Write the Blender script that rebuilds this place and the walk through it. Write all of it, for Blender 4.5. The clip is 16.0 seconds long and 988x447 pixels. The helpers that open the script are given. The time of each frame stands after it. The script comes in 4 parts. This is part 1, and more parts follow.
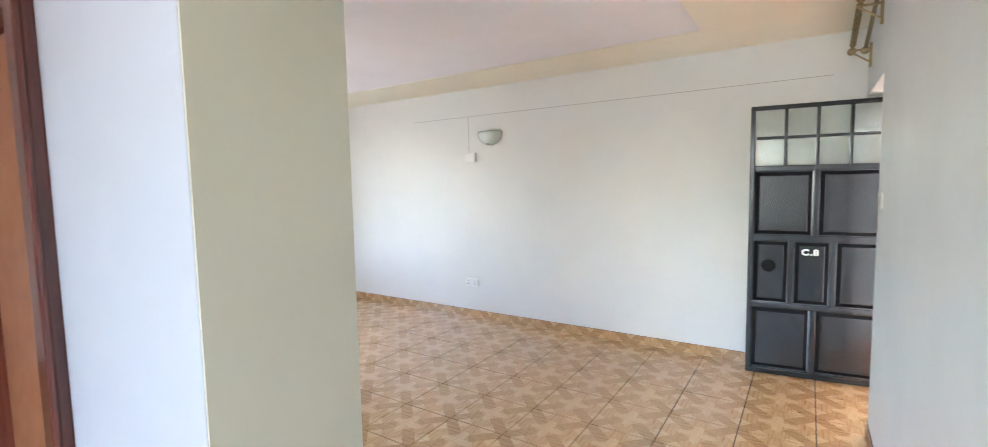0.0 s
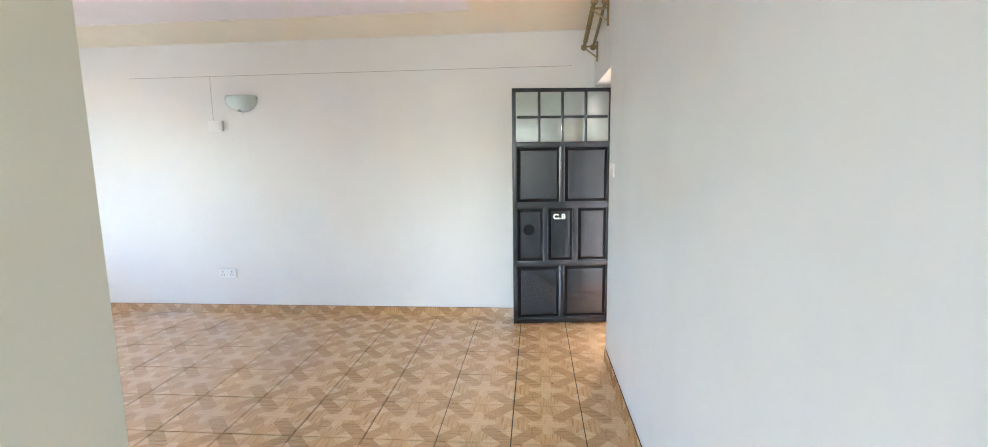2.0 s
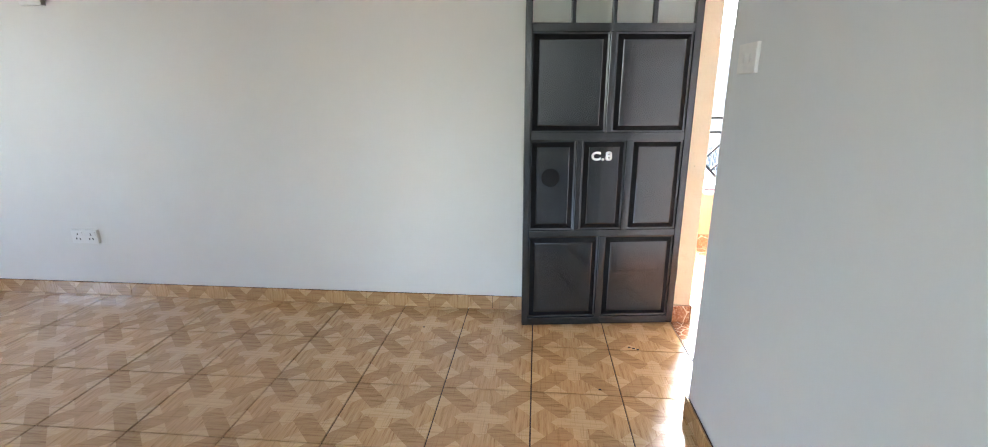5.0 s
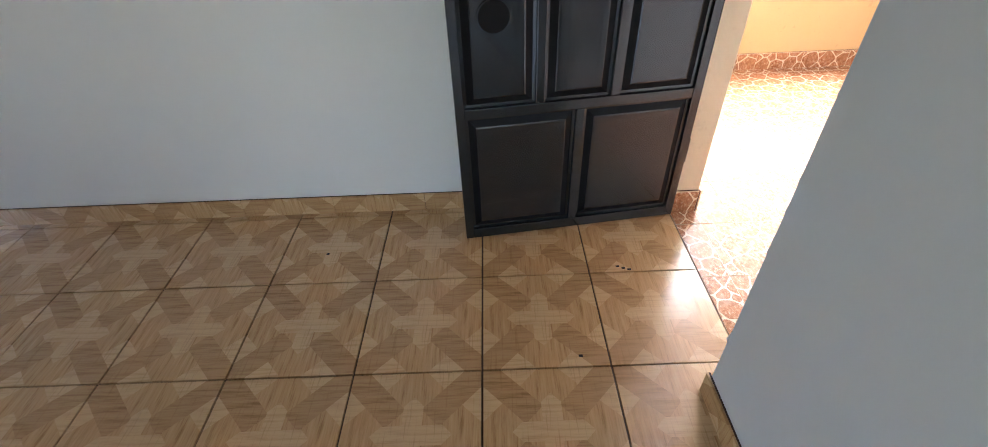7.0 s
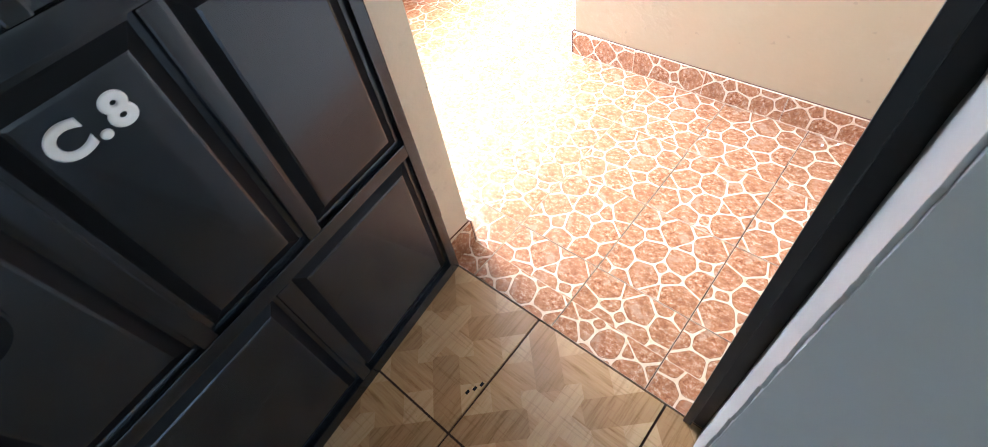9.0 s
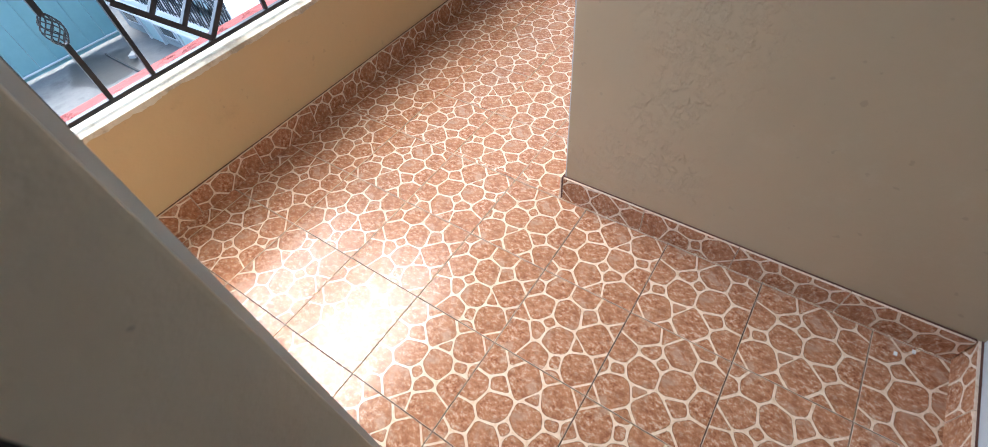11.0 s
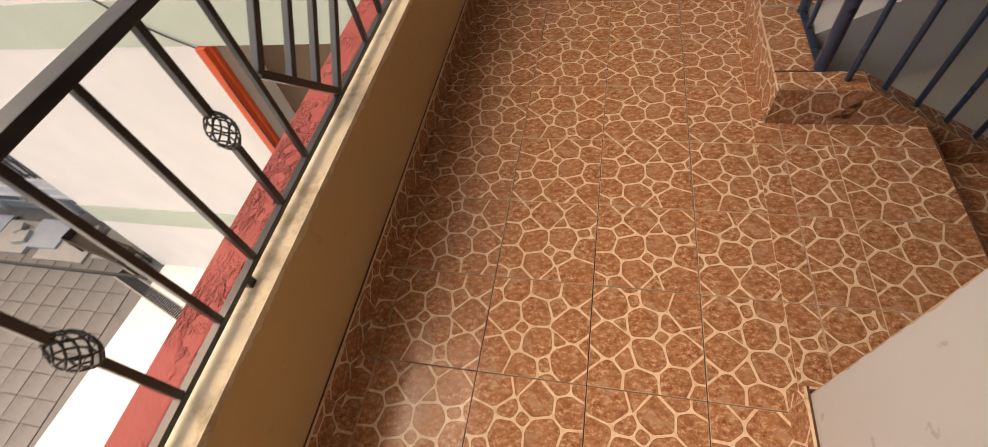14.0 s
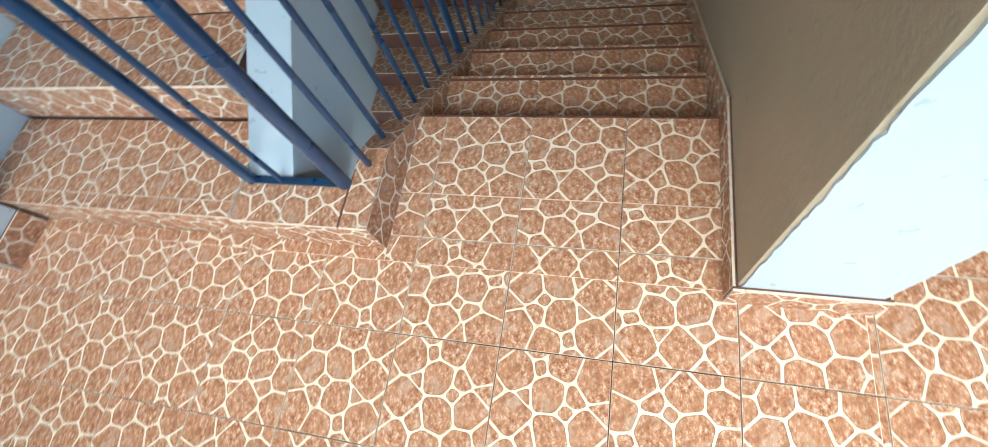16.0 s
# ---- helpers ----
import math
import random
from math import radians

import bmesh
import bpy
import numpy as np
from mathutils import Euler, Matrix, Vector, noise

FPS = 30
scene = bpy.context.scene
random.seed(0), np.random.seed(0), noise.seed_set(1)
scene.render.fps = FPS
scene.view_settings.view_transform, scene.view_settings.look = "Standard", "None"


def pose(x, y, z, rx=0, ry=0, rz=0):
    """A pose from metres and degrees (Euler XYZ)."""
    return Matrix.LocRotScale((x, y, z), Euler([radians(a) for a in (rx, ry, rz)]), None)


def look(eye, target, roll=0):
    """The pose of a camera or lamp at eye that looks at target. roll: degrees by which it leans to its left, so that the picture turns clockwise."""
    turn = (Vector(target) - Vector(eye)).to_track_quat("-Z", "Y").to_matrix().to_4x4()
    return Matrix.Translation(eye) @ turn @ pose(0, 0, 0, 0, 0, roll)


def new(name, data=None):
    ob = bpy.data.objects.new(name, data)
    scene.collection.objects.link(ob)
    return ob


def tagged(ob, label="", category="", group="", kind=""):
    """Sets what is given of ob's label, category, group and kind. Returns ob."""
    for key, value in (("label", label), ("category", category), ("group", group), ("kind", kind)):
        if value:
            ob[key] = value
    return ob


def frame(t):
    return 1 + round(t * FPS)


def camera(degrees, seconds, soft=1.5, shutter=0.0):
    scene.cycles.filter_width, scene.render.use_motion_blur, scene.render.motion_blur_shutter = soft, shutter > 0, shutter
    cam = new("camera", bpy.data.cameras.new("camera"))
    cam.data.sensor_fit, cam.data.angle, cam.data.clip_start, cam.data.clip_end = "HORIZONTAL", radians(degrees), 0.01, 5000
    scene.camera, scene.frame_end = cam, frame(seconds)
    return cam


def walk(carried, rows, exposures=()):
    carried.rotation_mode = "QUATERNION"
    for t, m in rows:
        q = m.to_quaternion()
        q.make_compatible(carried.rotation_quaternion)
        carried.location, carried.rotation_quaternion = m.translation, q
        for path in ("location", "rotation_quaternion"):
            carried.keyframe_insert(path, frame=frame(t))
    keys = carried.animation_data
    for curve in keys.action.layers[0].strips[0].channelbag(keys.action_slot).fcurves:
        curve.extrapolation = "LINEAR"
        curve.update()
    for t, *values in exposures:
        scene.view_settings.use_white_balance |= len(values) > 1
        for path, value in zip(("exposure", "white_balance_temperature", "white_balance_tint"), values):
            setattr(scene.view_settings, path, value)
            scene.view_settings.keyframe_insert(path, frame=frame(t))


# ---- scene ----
cam = camera(91.8, 16.0, soft=0.85, shutter=0.15)
PATH = [
    (0, (0.322, -3.961, 1.528), (-0.775, -2.296, 1.363), -1.1),
    (0.5, (0.23, -3.967, 1.53), (-0.449, -2.096, 1.332), -0.5),
    (1, (0.168, -4.0, 1.539), (-0.162, -2.042, 1.304), -0.6),
    (1.5, (0.144, -4.028, 1.534), (-0.061, -2.055, 1.275), -0.3),
    (2, (0.132, -3.936, 1.494), (-0.04, -1.962, 1.222), -0.8),
    (2.5, (0.134, -3.7, 1.472), (-0.041, -1.73, 1.176), -1.1),
    (3, (0.111, -3.496, 1.418), (-0.069, -1.521, 1.161), -1.0),
    (5.5, (-0.005, -1.991, 1.302), (-0.16, -0.114, 0.629), 0.2),
    (6, (0.011, -1.737, 1.3), (-0.069, 0.07, 0.445), -1.4),
    (6.5, (0.046, -1.468, 1.295), (-0.013, 0.192, 0.181), -2.2),
    (7, (0.066, -1.257, 1.291), (0.049, 0.288, 0.021), -2.6),
    (7.5, (0.077, -0.986, 1.277), (0.251, 0.417, -0.137), -6.8),
    (8, (0.147, -0.775, 1.277), (0.577, 0.432, -0.259), -12.8),
    (8.5, (0.24, -0.567, 1.268), (0.846, 0.497, -0.313), -14.2),
    (9, (0.342, -0.436, 1.296), (1.138, 0.507, -0.279), -12.7),
    (9.5, (0.451, -0.267, 1.294), (1.398, 0.554, -0.265), -10.4),
    (10, (0.579, -0.133, 1.311), (1.607, 0.617, -0.232), -9.3),
    (12.3, (1.362, 0.554, 1.334), (2.178, 1.392, -0.288), -5.8),
    (12.5, (1.438, 0.629, 1.325), (2.231, 1.461, -0.311), -7.1),
    (13, (1.585, 0.84, 1.348), (2.405, 1.653, -0.284), -11.3),
    (13.5, (1.726, 1.02, 1.328), (2.68, 1.717, -0.286), -12.0),
    (14, (1.862, 1.159, 1.305), (2.958, 1.581, -0.314), -13.6),
    (14.5, (2.043, 1.211, 1.278), (3.177, 1.297, -0.368), -13.4),
    (15, (2.235, 1.196, 1.273), (3.311, 0.949, -0.395), -19.4),
    (15.5, (2.344, 1.115, 1.271), (3.327, 0.615, -0.397), -24.8),
    (16, (2.559, 1.04, 1.304), (3.055, 0.296, -0.485), -27.1),
]
EXPOSURES = [(0, 6.1, 6600, 8), (1.2, 6.2, 6600, 8), (3, 6.15, 6550, 8), (5.5, 5.5, 6650, 8), (7, 4.9, 6600, 8), (8.5, 4.5, 6250, 6), (9.0, 4.5, 5800, 3), (9.5, 3.9, 5450, 1), (10.2, 3.25, 5350, -1), (12.3, 2.1, 7100, 9), (13.3, 1.85, 8500, 12), (14.2, 1.65, 10000, 16), (15, 2.15, 7900, 6), (15.5, 2.65, 6100, -6), (16, 2.95, 5250, -15)]
walk(cam, [(t, look(eye, target, roll)) for t, eye, target, roll in PATH], EXPOSURES)

# ---- world and sun ----
SUN_ELEVATION, SUN_AZIMUTH = radians(60), radians(75)  # azimuth from +x towards +y
world = bpy.data.worlds.new("world")
scene.world = world
world.use_nodes = True
wn = world.node_tree.nodes
sky = wn.new("ShaderNodeTexSky")
sky.sky_type = "NISHITA"
sky.sun_disc = False
sky.sun_elevation = SUN_ELEVATION
sky.sun_rotation = radians(90) - SUN_AZIMUTH
sky.air_density, sky.dust_density = 1.0, 3.0
wn["Background"].inputs["Strength"].default_value = 0.15
world.node_tree.links.new(sky.outputs[0], wn["Background"].inputs["Color"])

sun = new("sun", bpy.data.lights.new("sun", "SUN"))
sun.data.energy, sun.data.angle, sun.data.color = 0.5, radians(85), (0.98, 0.985, 1.0)
to_sun = Vector((math.cos(SUN_ELEVATION) * math.cos(SUN_AZIMUTH), math.cos(SUN_ELEVATION) * math.sin(SUN_AZIMUTH), math.sin(SUN_ELEVATION)))
sun.matrix_basis = look(to_sun * 30, (0, 0, 0))


def area_lamp(name, x, y, z, w, h, target, watts, colour=(0.98, 0.97, 1.0)):
    """An area lamp: the sky's light in a window's opening, or added fill."""
    lamp = new(name, bpy.data.lights.new(name, "AREA"))
    lamp.data.shape, lamp.data.size, lamp.data.size_y = "RECTANGLE", w, h
    lamp.data.energy, lamp.data.color = watts, colour
    lamp.matrix_basis = look((x, y, z), target)
    return lamp


area_lamp("sky_through_window_left", -5.42, -1.87, 1.55, 1.2, 1.3, (0, -1.87, 1.45), 0.22)
area_lamp("sky_through_window_back", -0.1, -6.25, 1.5, 1.2, 1.6, (-0.1, 0, 1.4), 0.62)


# added fill to brighten the stairwell; the wall behind it has no window
area_lamp("stairwell_fill", 3.6, -3.55, 0.6, 2.4, 1.4, (3.6, 0.5, 0.0), 0.95, (1.0, 0.93, 0.82))


# ---- materials ----
def material(name, rough=0.6, metal=0.0, coat=0.0):
    m = bpy.data.materials.new(name)
    m.use_nodes = True
    b = m.node_tree.nodes["Principled BSDF"]
    b.inputs["Roughness"].default_value, b.inputs["Metallic"].default_value = rough, metal
    b.inputs["Coat Weight"].default_value = coat
    return m, m.node_tree, b


def node(nt, kind, **sets):
    n = nt.nodes.new(kind)
    for key, value in sets.items():
        n.inputs[key].default_value = value
    return n


def coords(nt, out="Object", scale=(1, 1, 1), loc=None):
    t = nt.nodes.new("ShaderNodeTexCoord")
    mp = nt.nodes.new("ShaderNodeMapping")
    mp.inputs["Scale"].default_value = scale
    nt.links.new(t.outputs[out], mp.inputs["Vector"])
    if loc is not None:
        nt.links.new(loc, mp.inputs["Location"])
    return mp.outputs[0]


def noise_of(nt, vec, scale, detail=4, rough=0.6):
    n = node(nt, "ShaderNodeTexNoise", Scale=scale, Detail=detail, Roughness=rough)
    nt.links.new(vec, n.inputs["Vector"])
    return n.outputs[0]


def ramp(nt, fac, stops):
    r = nt.nodes.new("ShaderNodeValToRGB")
    el = r.color_ramp.elements
    while len(el) < len(stops):
        el.new(0.5)
    for e, (p, c) in zip(el, stops):
        e.position = p
        e.color = (*c, 1) if len(c) == 3 else c
    nt.links.new(fac, r.inputs[0])
    return r.outputs[0]


def math_node(nt, op, a, b=None, c=None):
    n = nt.nodes.new("ShaderNodeMath")
    n.operation = op
    for k, v in enumerate((a, b, c)):
        if v is None:
            continue
        if isinstance(v, (int, float)):
            n.inputs[k].default_value = v
        else:
            nt.links.new(v, n.inputs[k])
    return n.outputs[0]


def mix(nt, fac, a, b, blend="MIX"):
    n = nt.nodes.new("ShaderNodeMix")
    n.data_type, n.blend_type = "RGBA", blend
    for k, v in ((0, fac), (6, a), (7, b)):
        if isinstance(v, (int, float)):
            n.inputs[k].default_value = v
        elif isinstance(v, tuple):
            n.inputs[k].default_value = (*v, 1)
        else:
            nt.links.new(v, n.inputs[k])
    return n.outputs[2]


def bump(nt, b, height, strength=0.2, distance=0.002):
    n = node(nt, "ShaderNodeBump", Strength=strength, Distance=distance)
    nt.links.new(height, n.inputs["Height"])
    nt.links.new(n.outputs[0], b.inputs["Normal"])


def painted(name, colour, rough=0.5, stain=(0.5, 0.42, 0.3), stains=0.15, relief=0.25, coarse=1.3, grain=60, spots=0.0, pits=0.0, lo=0.6, along=False):
    """Painted plaster: brush grain, faint large blotches, and small stains."""
    m, nt, b = material(name, rough)
    v = coords(nt)
    big = noise_of(nt, v, coarse, 5)
    fine = noise_of(nt, v, grain, 3)
    c = mix(nt, ramp(nt, big, [(0.35, (0, 0, 0)), (0.75, (1, 1, 1))]), colour, tuple(x * 0.93 for x in colour))
    dirt = ramp(nt, noise_of(nt, v, 7, 8, 0.7), [(lo, (0, 0, 0)), (lo + 0.12, (1, 1, 1))])
    c = mix(nt, math_node(nt, "MULTIPLY", dirt, stains), c, stain)
    if spots:
        dots = ramp(nt, noise_of(nt, v, 28, 2, 0.5), [(0.70, (0, 0, 0)), (0.73, (1, 1, 1))])
        c = mix(nt, math_node(nt, "MULTIPLY", dots, spots), c, (0.1, 0.08, 0.06))
    nt.links.new(c, b.inputs["Base Color"])
    rr = math_node(nt, "MULTIPLY_ADD", big, 0.25, rough - 0.12)
    nt.links.new(rr, b.inputs["Roughness"])
    rough_h = math_node(nt, "ADD", fine, math_node(nt, "MULTIPLY", noise_of(nt, v, 9, 3), 1.5))
    if pits:
        where = ramp(nt, noise_of(nt, v, 3.2, 3), [(0.45, (0, 0, 0)), (0.56, (1, 1, 1))])
        lumps = ramp(nt, noise_of(nt, v, 26, 5, 0.6), [(0.45, (0, 0, 0)), (0.62, (1, 1, 1))])
        if along:
            sep = nt.nodes.new("ShaderNodeSeparateXYZ")
            nt.links.new(v, sep.inputs[0])
            near = ramp(nt, sep.outputs[1], [(0.04, (0, 0, 0)), (0.22, (1, 1, 1))])
            side = ramp(nt, math_node(nt, "SUBTRACT", sep.outputs[0], 1.2), [(0.85, (1, 1, 1)), (0.92, (0, 0, 0))])
            where = math_node(nt, "MULTIPLY", math_node(nt, "MULTIPLY", where, near), side)
        rough_h = math_node(nt, "MULTIPLY_ADD", math_node(nt, "MULTIPLY", where, lumps), pits, rough_h)
    bump(nt, b, rough_h, relief, 0.002 * (1 + 0.4 * pits))
    return m


def cobble_stone():
    """Glaze of the printed stones: mottled brown with pale flecks."""
    m, nt, b = material("cobble_print_stone_glaze", 0.16)
    b.inputs["Specular IOR Level"].default_value = 0.32
    v = coords(nt)
    mott = noise_of(nt, coords(nt, scale=(1.0, 0.72, 1.0)), 80, 8, 0.78)
    broad = noise_of(nt, v, 11, 3)
    stone = ramp(nt, mott, [(0.38, (0.16, 0.055, 0.026)), (0.45, (0.34, 0.135, 0.062)), (0.53, (0.44, 0.208, 0.110)), (0.565, (0.54, 0.330, 0.205)), (0.595, (0.72, 0.56, 0.43)), (0.63, (0.46, 0.23, 0.125)), (0.68, (0.36, 0.145, 0.07))])
    stone = mix(nt, ramp(nt, broad, [(0.38, (0, 0, 0)), (0.62, (0.55, 0.55, 0.55))]), stone, (0.45, 0.210, 0.110))
    deep = ramp(nt, noise_of(nt, v, 24, 4, 0.65), [(0.50, (0, 0, 0)), (0.62, (0.5, 0.5, 0.5))])
    stone = mix(nt, deep, stone, (0.22, 0.082, 0.036))
    grey = ramp(nt, noise_of(nt, coords(nt, scale=(1, 1, 1)), 16, 2), [(0.56, (0, 0, 0)), (0.66, (0.45, 0.45, 0.45))])
    stone = mix(nt, grey, stone, (0.48, 0.33, 0.235))
    nt.links.new(stone, b.inputs["Base Color"])
    nt.links.new(math_node(nt, "MULTIPLY_ADD", noise_of(nt, v, 18, 4), 0.12, 0.12), b.inputs["Roughness"])
    bump(nt, b, mott, 0.05, 0.0006)
    return m


def cobble_joint():
    """Glaze of the pale printed joints between the stones."""
    m, nt, b = material("cobble_print_joint_glaze", 0.16)
    b.inputs["Specular IOR Level"].default_value = 0.32
    v = coords(nt)
    c = ramp(nt, noise_of(nt, v, 45, 5, 0.7), [(0.3, (0.58, 0.40, 0.26)), (0.5, (0.74, 0.57, 0.41)), (0.7, (0.81, 0.67, 0.52))])
    nt.links.new(c, b.inputs["Base Color"])
    return m


def parquet_tile():
    """Glazed tile with a printed wood inlay: a pointed cross, crossing diagonal bands, pale triangles."""
    m, nt, b = material("wood_inlay_print_ceramic", 0.25)
    b.inputs["Specular IOR Level"].default_value = 0.85
    t = nt.nodes.new("ShaderNodeTexCoord")
    sep = nt.nodes.new("ShaderNodeSeparateXYZ")
    nt.links.new(t.outputs["Object"], sep.inputs[0])
    x, y = (math_node(nt, "MULTIPLY", o, 5.0) for o in (sep.outputs[0], sep.outputs[1]))  # -1..1 over one tile
    x, y = (math_node(nt, "PINGPONG", math_node(nt, "ADD", a, 100.0), 1.0) for a in (x, y))
    big, small = math_node(nt, "MAXIMUM", x, y), math_node(nt, "MINIMUM", x, y)
    total, gap = math_node(nt, "ADD", x, y), math_node(nt, "SUBTRACT", big, small)
    less, more = (lambda a, k: math_node(nt, "LESS_THAN", a, k)), (lambda a, k: math_node(nt, "GREATER_THAN", a, k))
    both = lambda a, c: math_node(nt, "MULTIPLY", a, c)
    add, sub, ab = (lambda p, q: math_node(nt, "ADD", p, q)), (lambda p, q: math_node(nt, "SUBTRACT", p, q)), (lambda p: math_node(nt, "ABSOLUTE", p))
    band = both(less(gap, 0.27), more(total, 0.50))
    cross = both(less(small, 0.145), less(total, 0.58))
    tri = less(add(math_node(nt, "DIVIDE", sub(1.0, big), 0.31), math_node(nt, "DIVIDE", ab(sub(small, 0.45)), 0.30)), 1.0)
    v = coords(nt)
    rings = noise_of(nt, coords(nt, scale=(75, 5, 1)), 1.0, 6, 0.7)
    rings2 = noise_of(nt, coords(nt, scale=(5, 75, 1)), 1.0, 6, 0.7)
    a = ramp(nt, rings, [(0.34, (0.30, 0.155, 0.058)), (0.45, (0.47, 0.272, 0.120)), (0.58, (0.53, 0.325, 0.152)), (0.70, (0.57, 0.36, 0.18))])
    dark = ramp(nt, rings2, [(0.34, (0.29, 0.155, 0.064)), (0.5, (0.43, 0.245, 0.110)), (0.7, (0.47, 0.28, 0.128))])
    pale = ramp(nt, rings2, [(0.34, (0.46, 0.275, 0.130)), (0.5, (0.58, 0.375, 0.192)), (0.7, (0.62, 0.41, 0.22))])
    c = mix(nt, tri, a, pale)
    c = mix(nt, band, c, dark)
    c = mix(nt, cross, c, pale)
    streak = ramp(nt, noise_of(nt, coords(nt, scale=(130, 7, 1)), 1.0, 3, 0.6), [(0.56, (0, 0, 0)), (0.66, (1, 1, 1))])
    streak2 = ramp(nt, noise_of(nt, coords(nt, scale=(7, 130, 1)), 1.0, 3, 0.6), [(0.58, (0, 0, 0)), (0.68, (1, 1, 1))])
    c = mix(nt, both(streak, 0.30), c, (0.22, 0.105, 0.035))
    c = mix(nt, both(both(streak2, band), 0.30), c, (0.20, 0.095, 0.035))
    specks = ramp(nt, noise_of(nt, coords(nt, "Generated", (1, 1, 1)), 30, 2), [(0.74, (0, 0, 0)), (0.76, (1, 1, 1))])
    c = mix(nt, both(specks, 0.25), c, (0.12, 0.08, 0.05))
    nt.links.new(c, b.inputs["Base Color"])
    nt.links.new(math_node(nt, "MULTIPLY_ADD", noise_of(nt, v, 14, 4), 0.16, 0.14), b.inputs["Roughness"])
    bump(nt, b, noise_of(nt, v, 4, 2), 0.05, 0.002)
    return m


def paving():
    """Worn grey paving with crossing scored joints and damp stains."""
    m, nt, b = material("worn_concrete_paving", 0.85)
    v = coords(nt)
    n1, n2 = noise_of(nt, v, 0.5, 6, 0.7), noise_of(nt, v, 6, 6, 0.7)
    c = ramp(nt, n1, [(0.36, (0.105, 0.100, 0.095)), (0.46, (0.185, 0.178, 0.168)), (0.58, (0.225, 0.212, 0.198)), (0.66, (0.15, 0.143, 0.135))])
    c = mix(nt, math_node(nt, "MULTIPLY", n2, 0.4), c, (0.05, 0.05, 0.05))
    nt.links.new(c, b.inputs["Base Color"])
    bump(nt, b, n2, 0.4, 0.01)
    return m


def plain(name, colour, rough=0.5, metal=0.0, grain=30, amount=0.2, coat=0.0, relief=0.1):
    m, nt, b = material(name, rough, metal, coat)
    v = coords(nt)
    n = noise_of(nt, v, grain, 5)
    nt.links.new(mix(nt, math_node(nt, "MULTIPLY", n, amount * 2), colour, tuple(x * 0.6 for x in colour)), b.inputs["Base Color"])
    nt.links.new(math_node(nt, "MULTIPLY_ADD", noise_of(nt, v, grain * 0.3, 3), 0.2, max(rough - 0.1, 0.03)), b.inputs["Roughness"])
    bump(nt, b, n, relief, 0.001)
    return m


def varnished():
    m, nt, b = material("varnished_red_brown_wood", 0.25, coat=0.4)
    v = coords(nt, scale=(30, 30, 1.5))
    nt.links.new(ramp(nt, noise_of(nt, v, 1, 5, 0.7), [(0.3, (0.06, 0.012, 0.008)), (0.7, (0.16, 0.035, 0.02))]), b.inputs["Base Color"])
    return m


def glassy(name, rough, colour, ior=1.5):
    m, nt, b = material(name, rough)
    b.inputs["Transmission Weight"].default_value = 1.0
    b.inputs["IOR"].default_value = ior
    b.inputs["Base Color"].default_value = (*colour, 1)
    return m


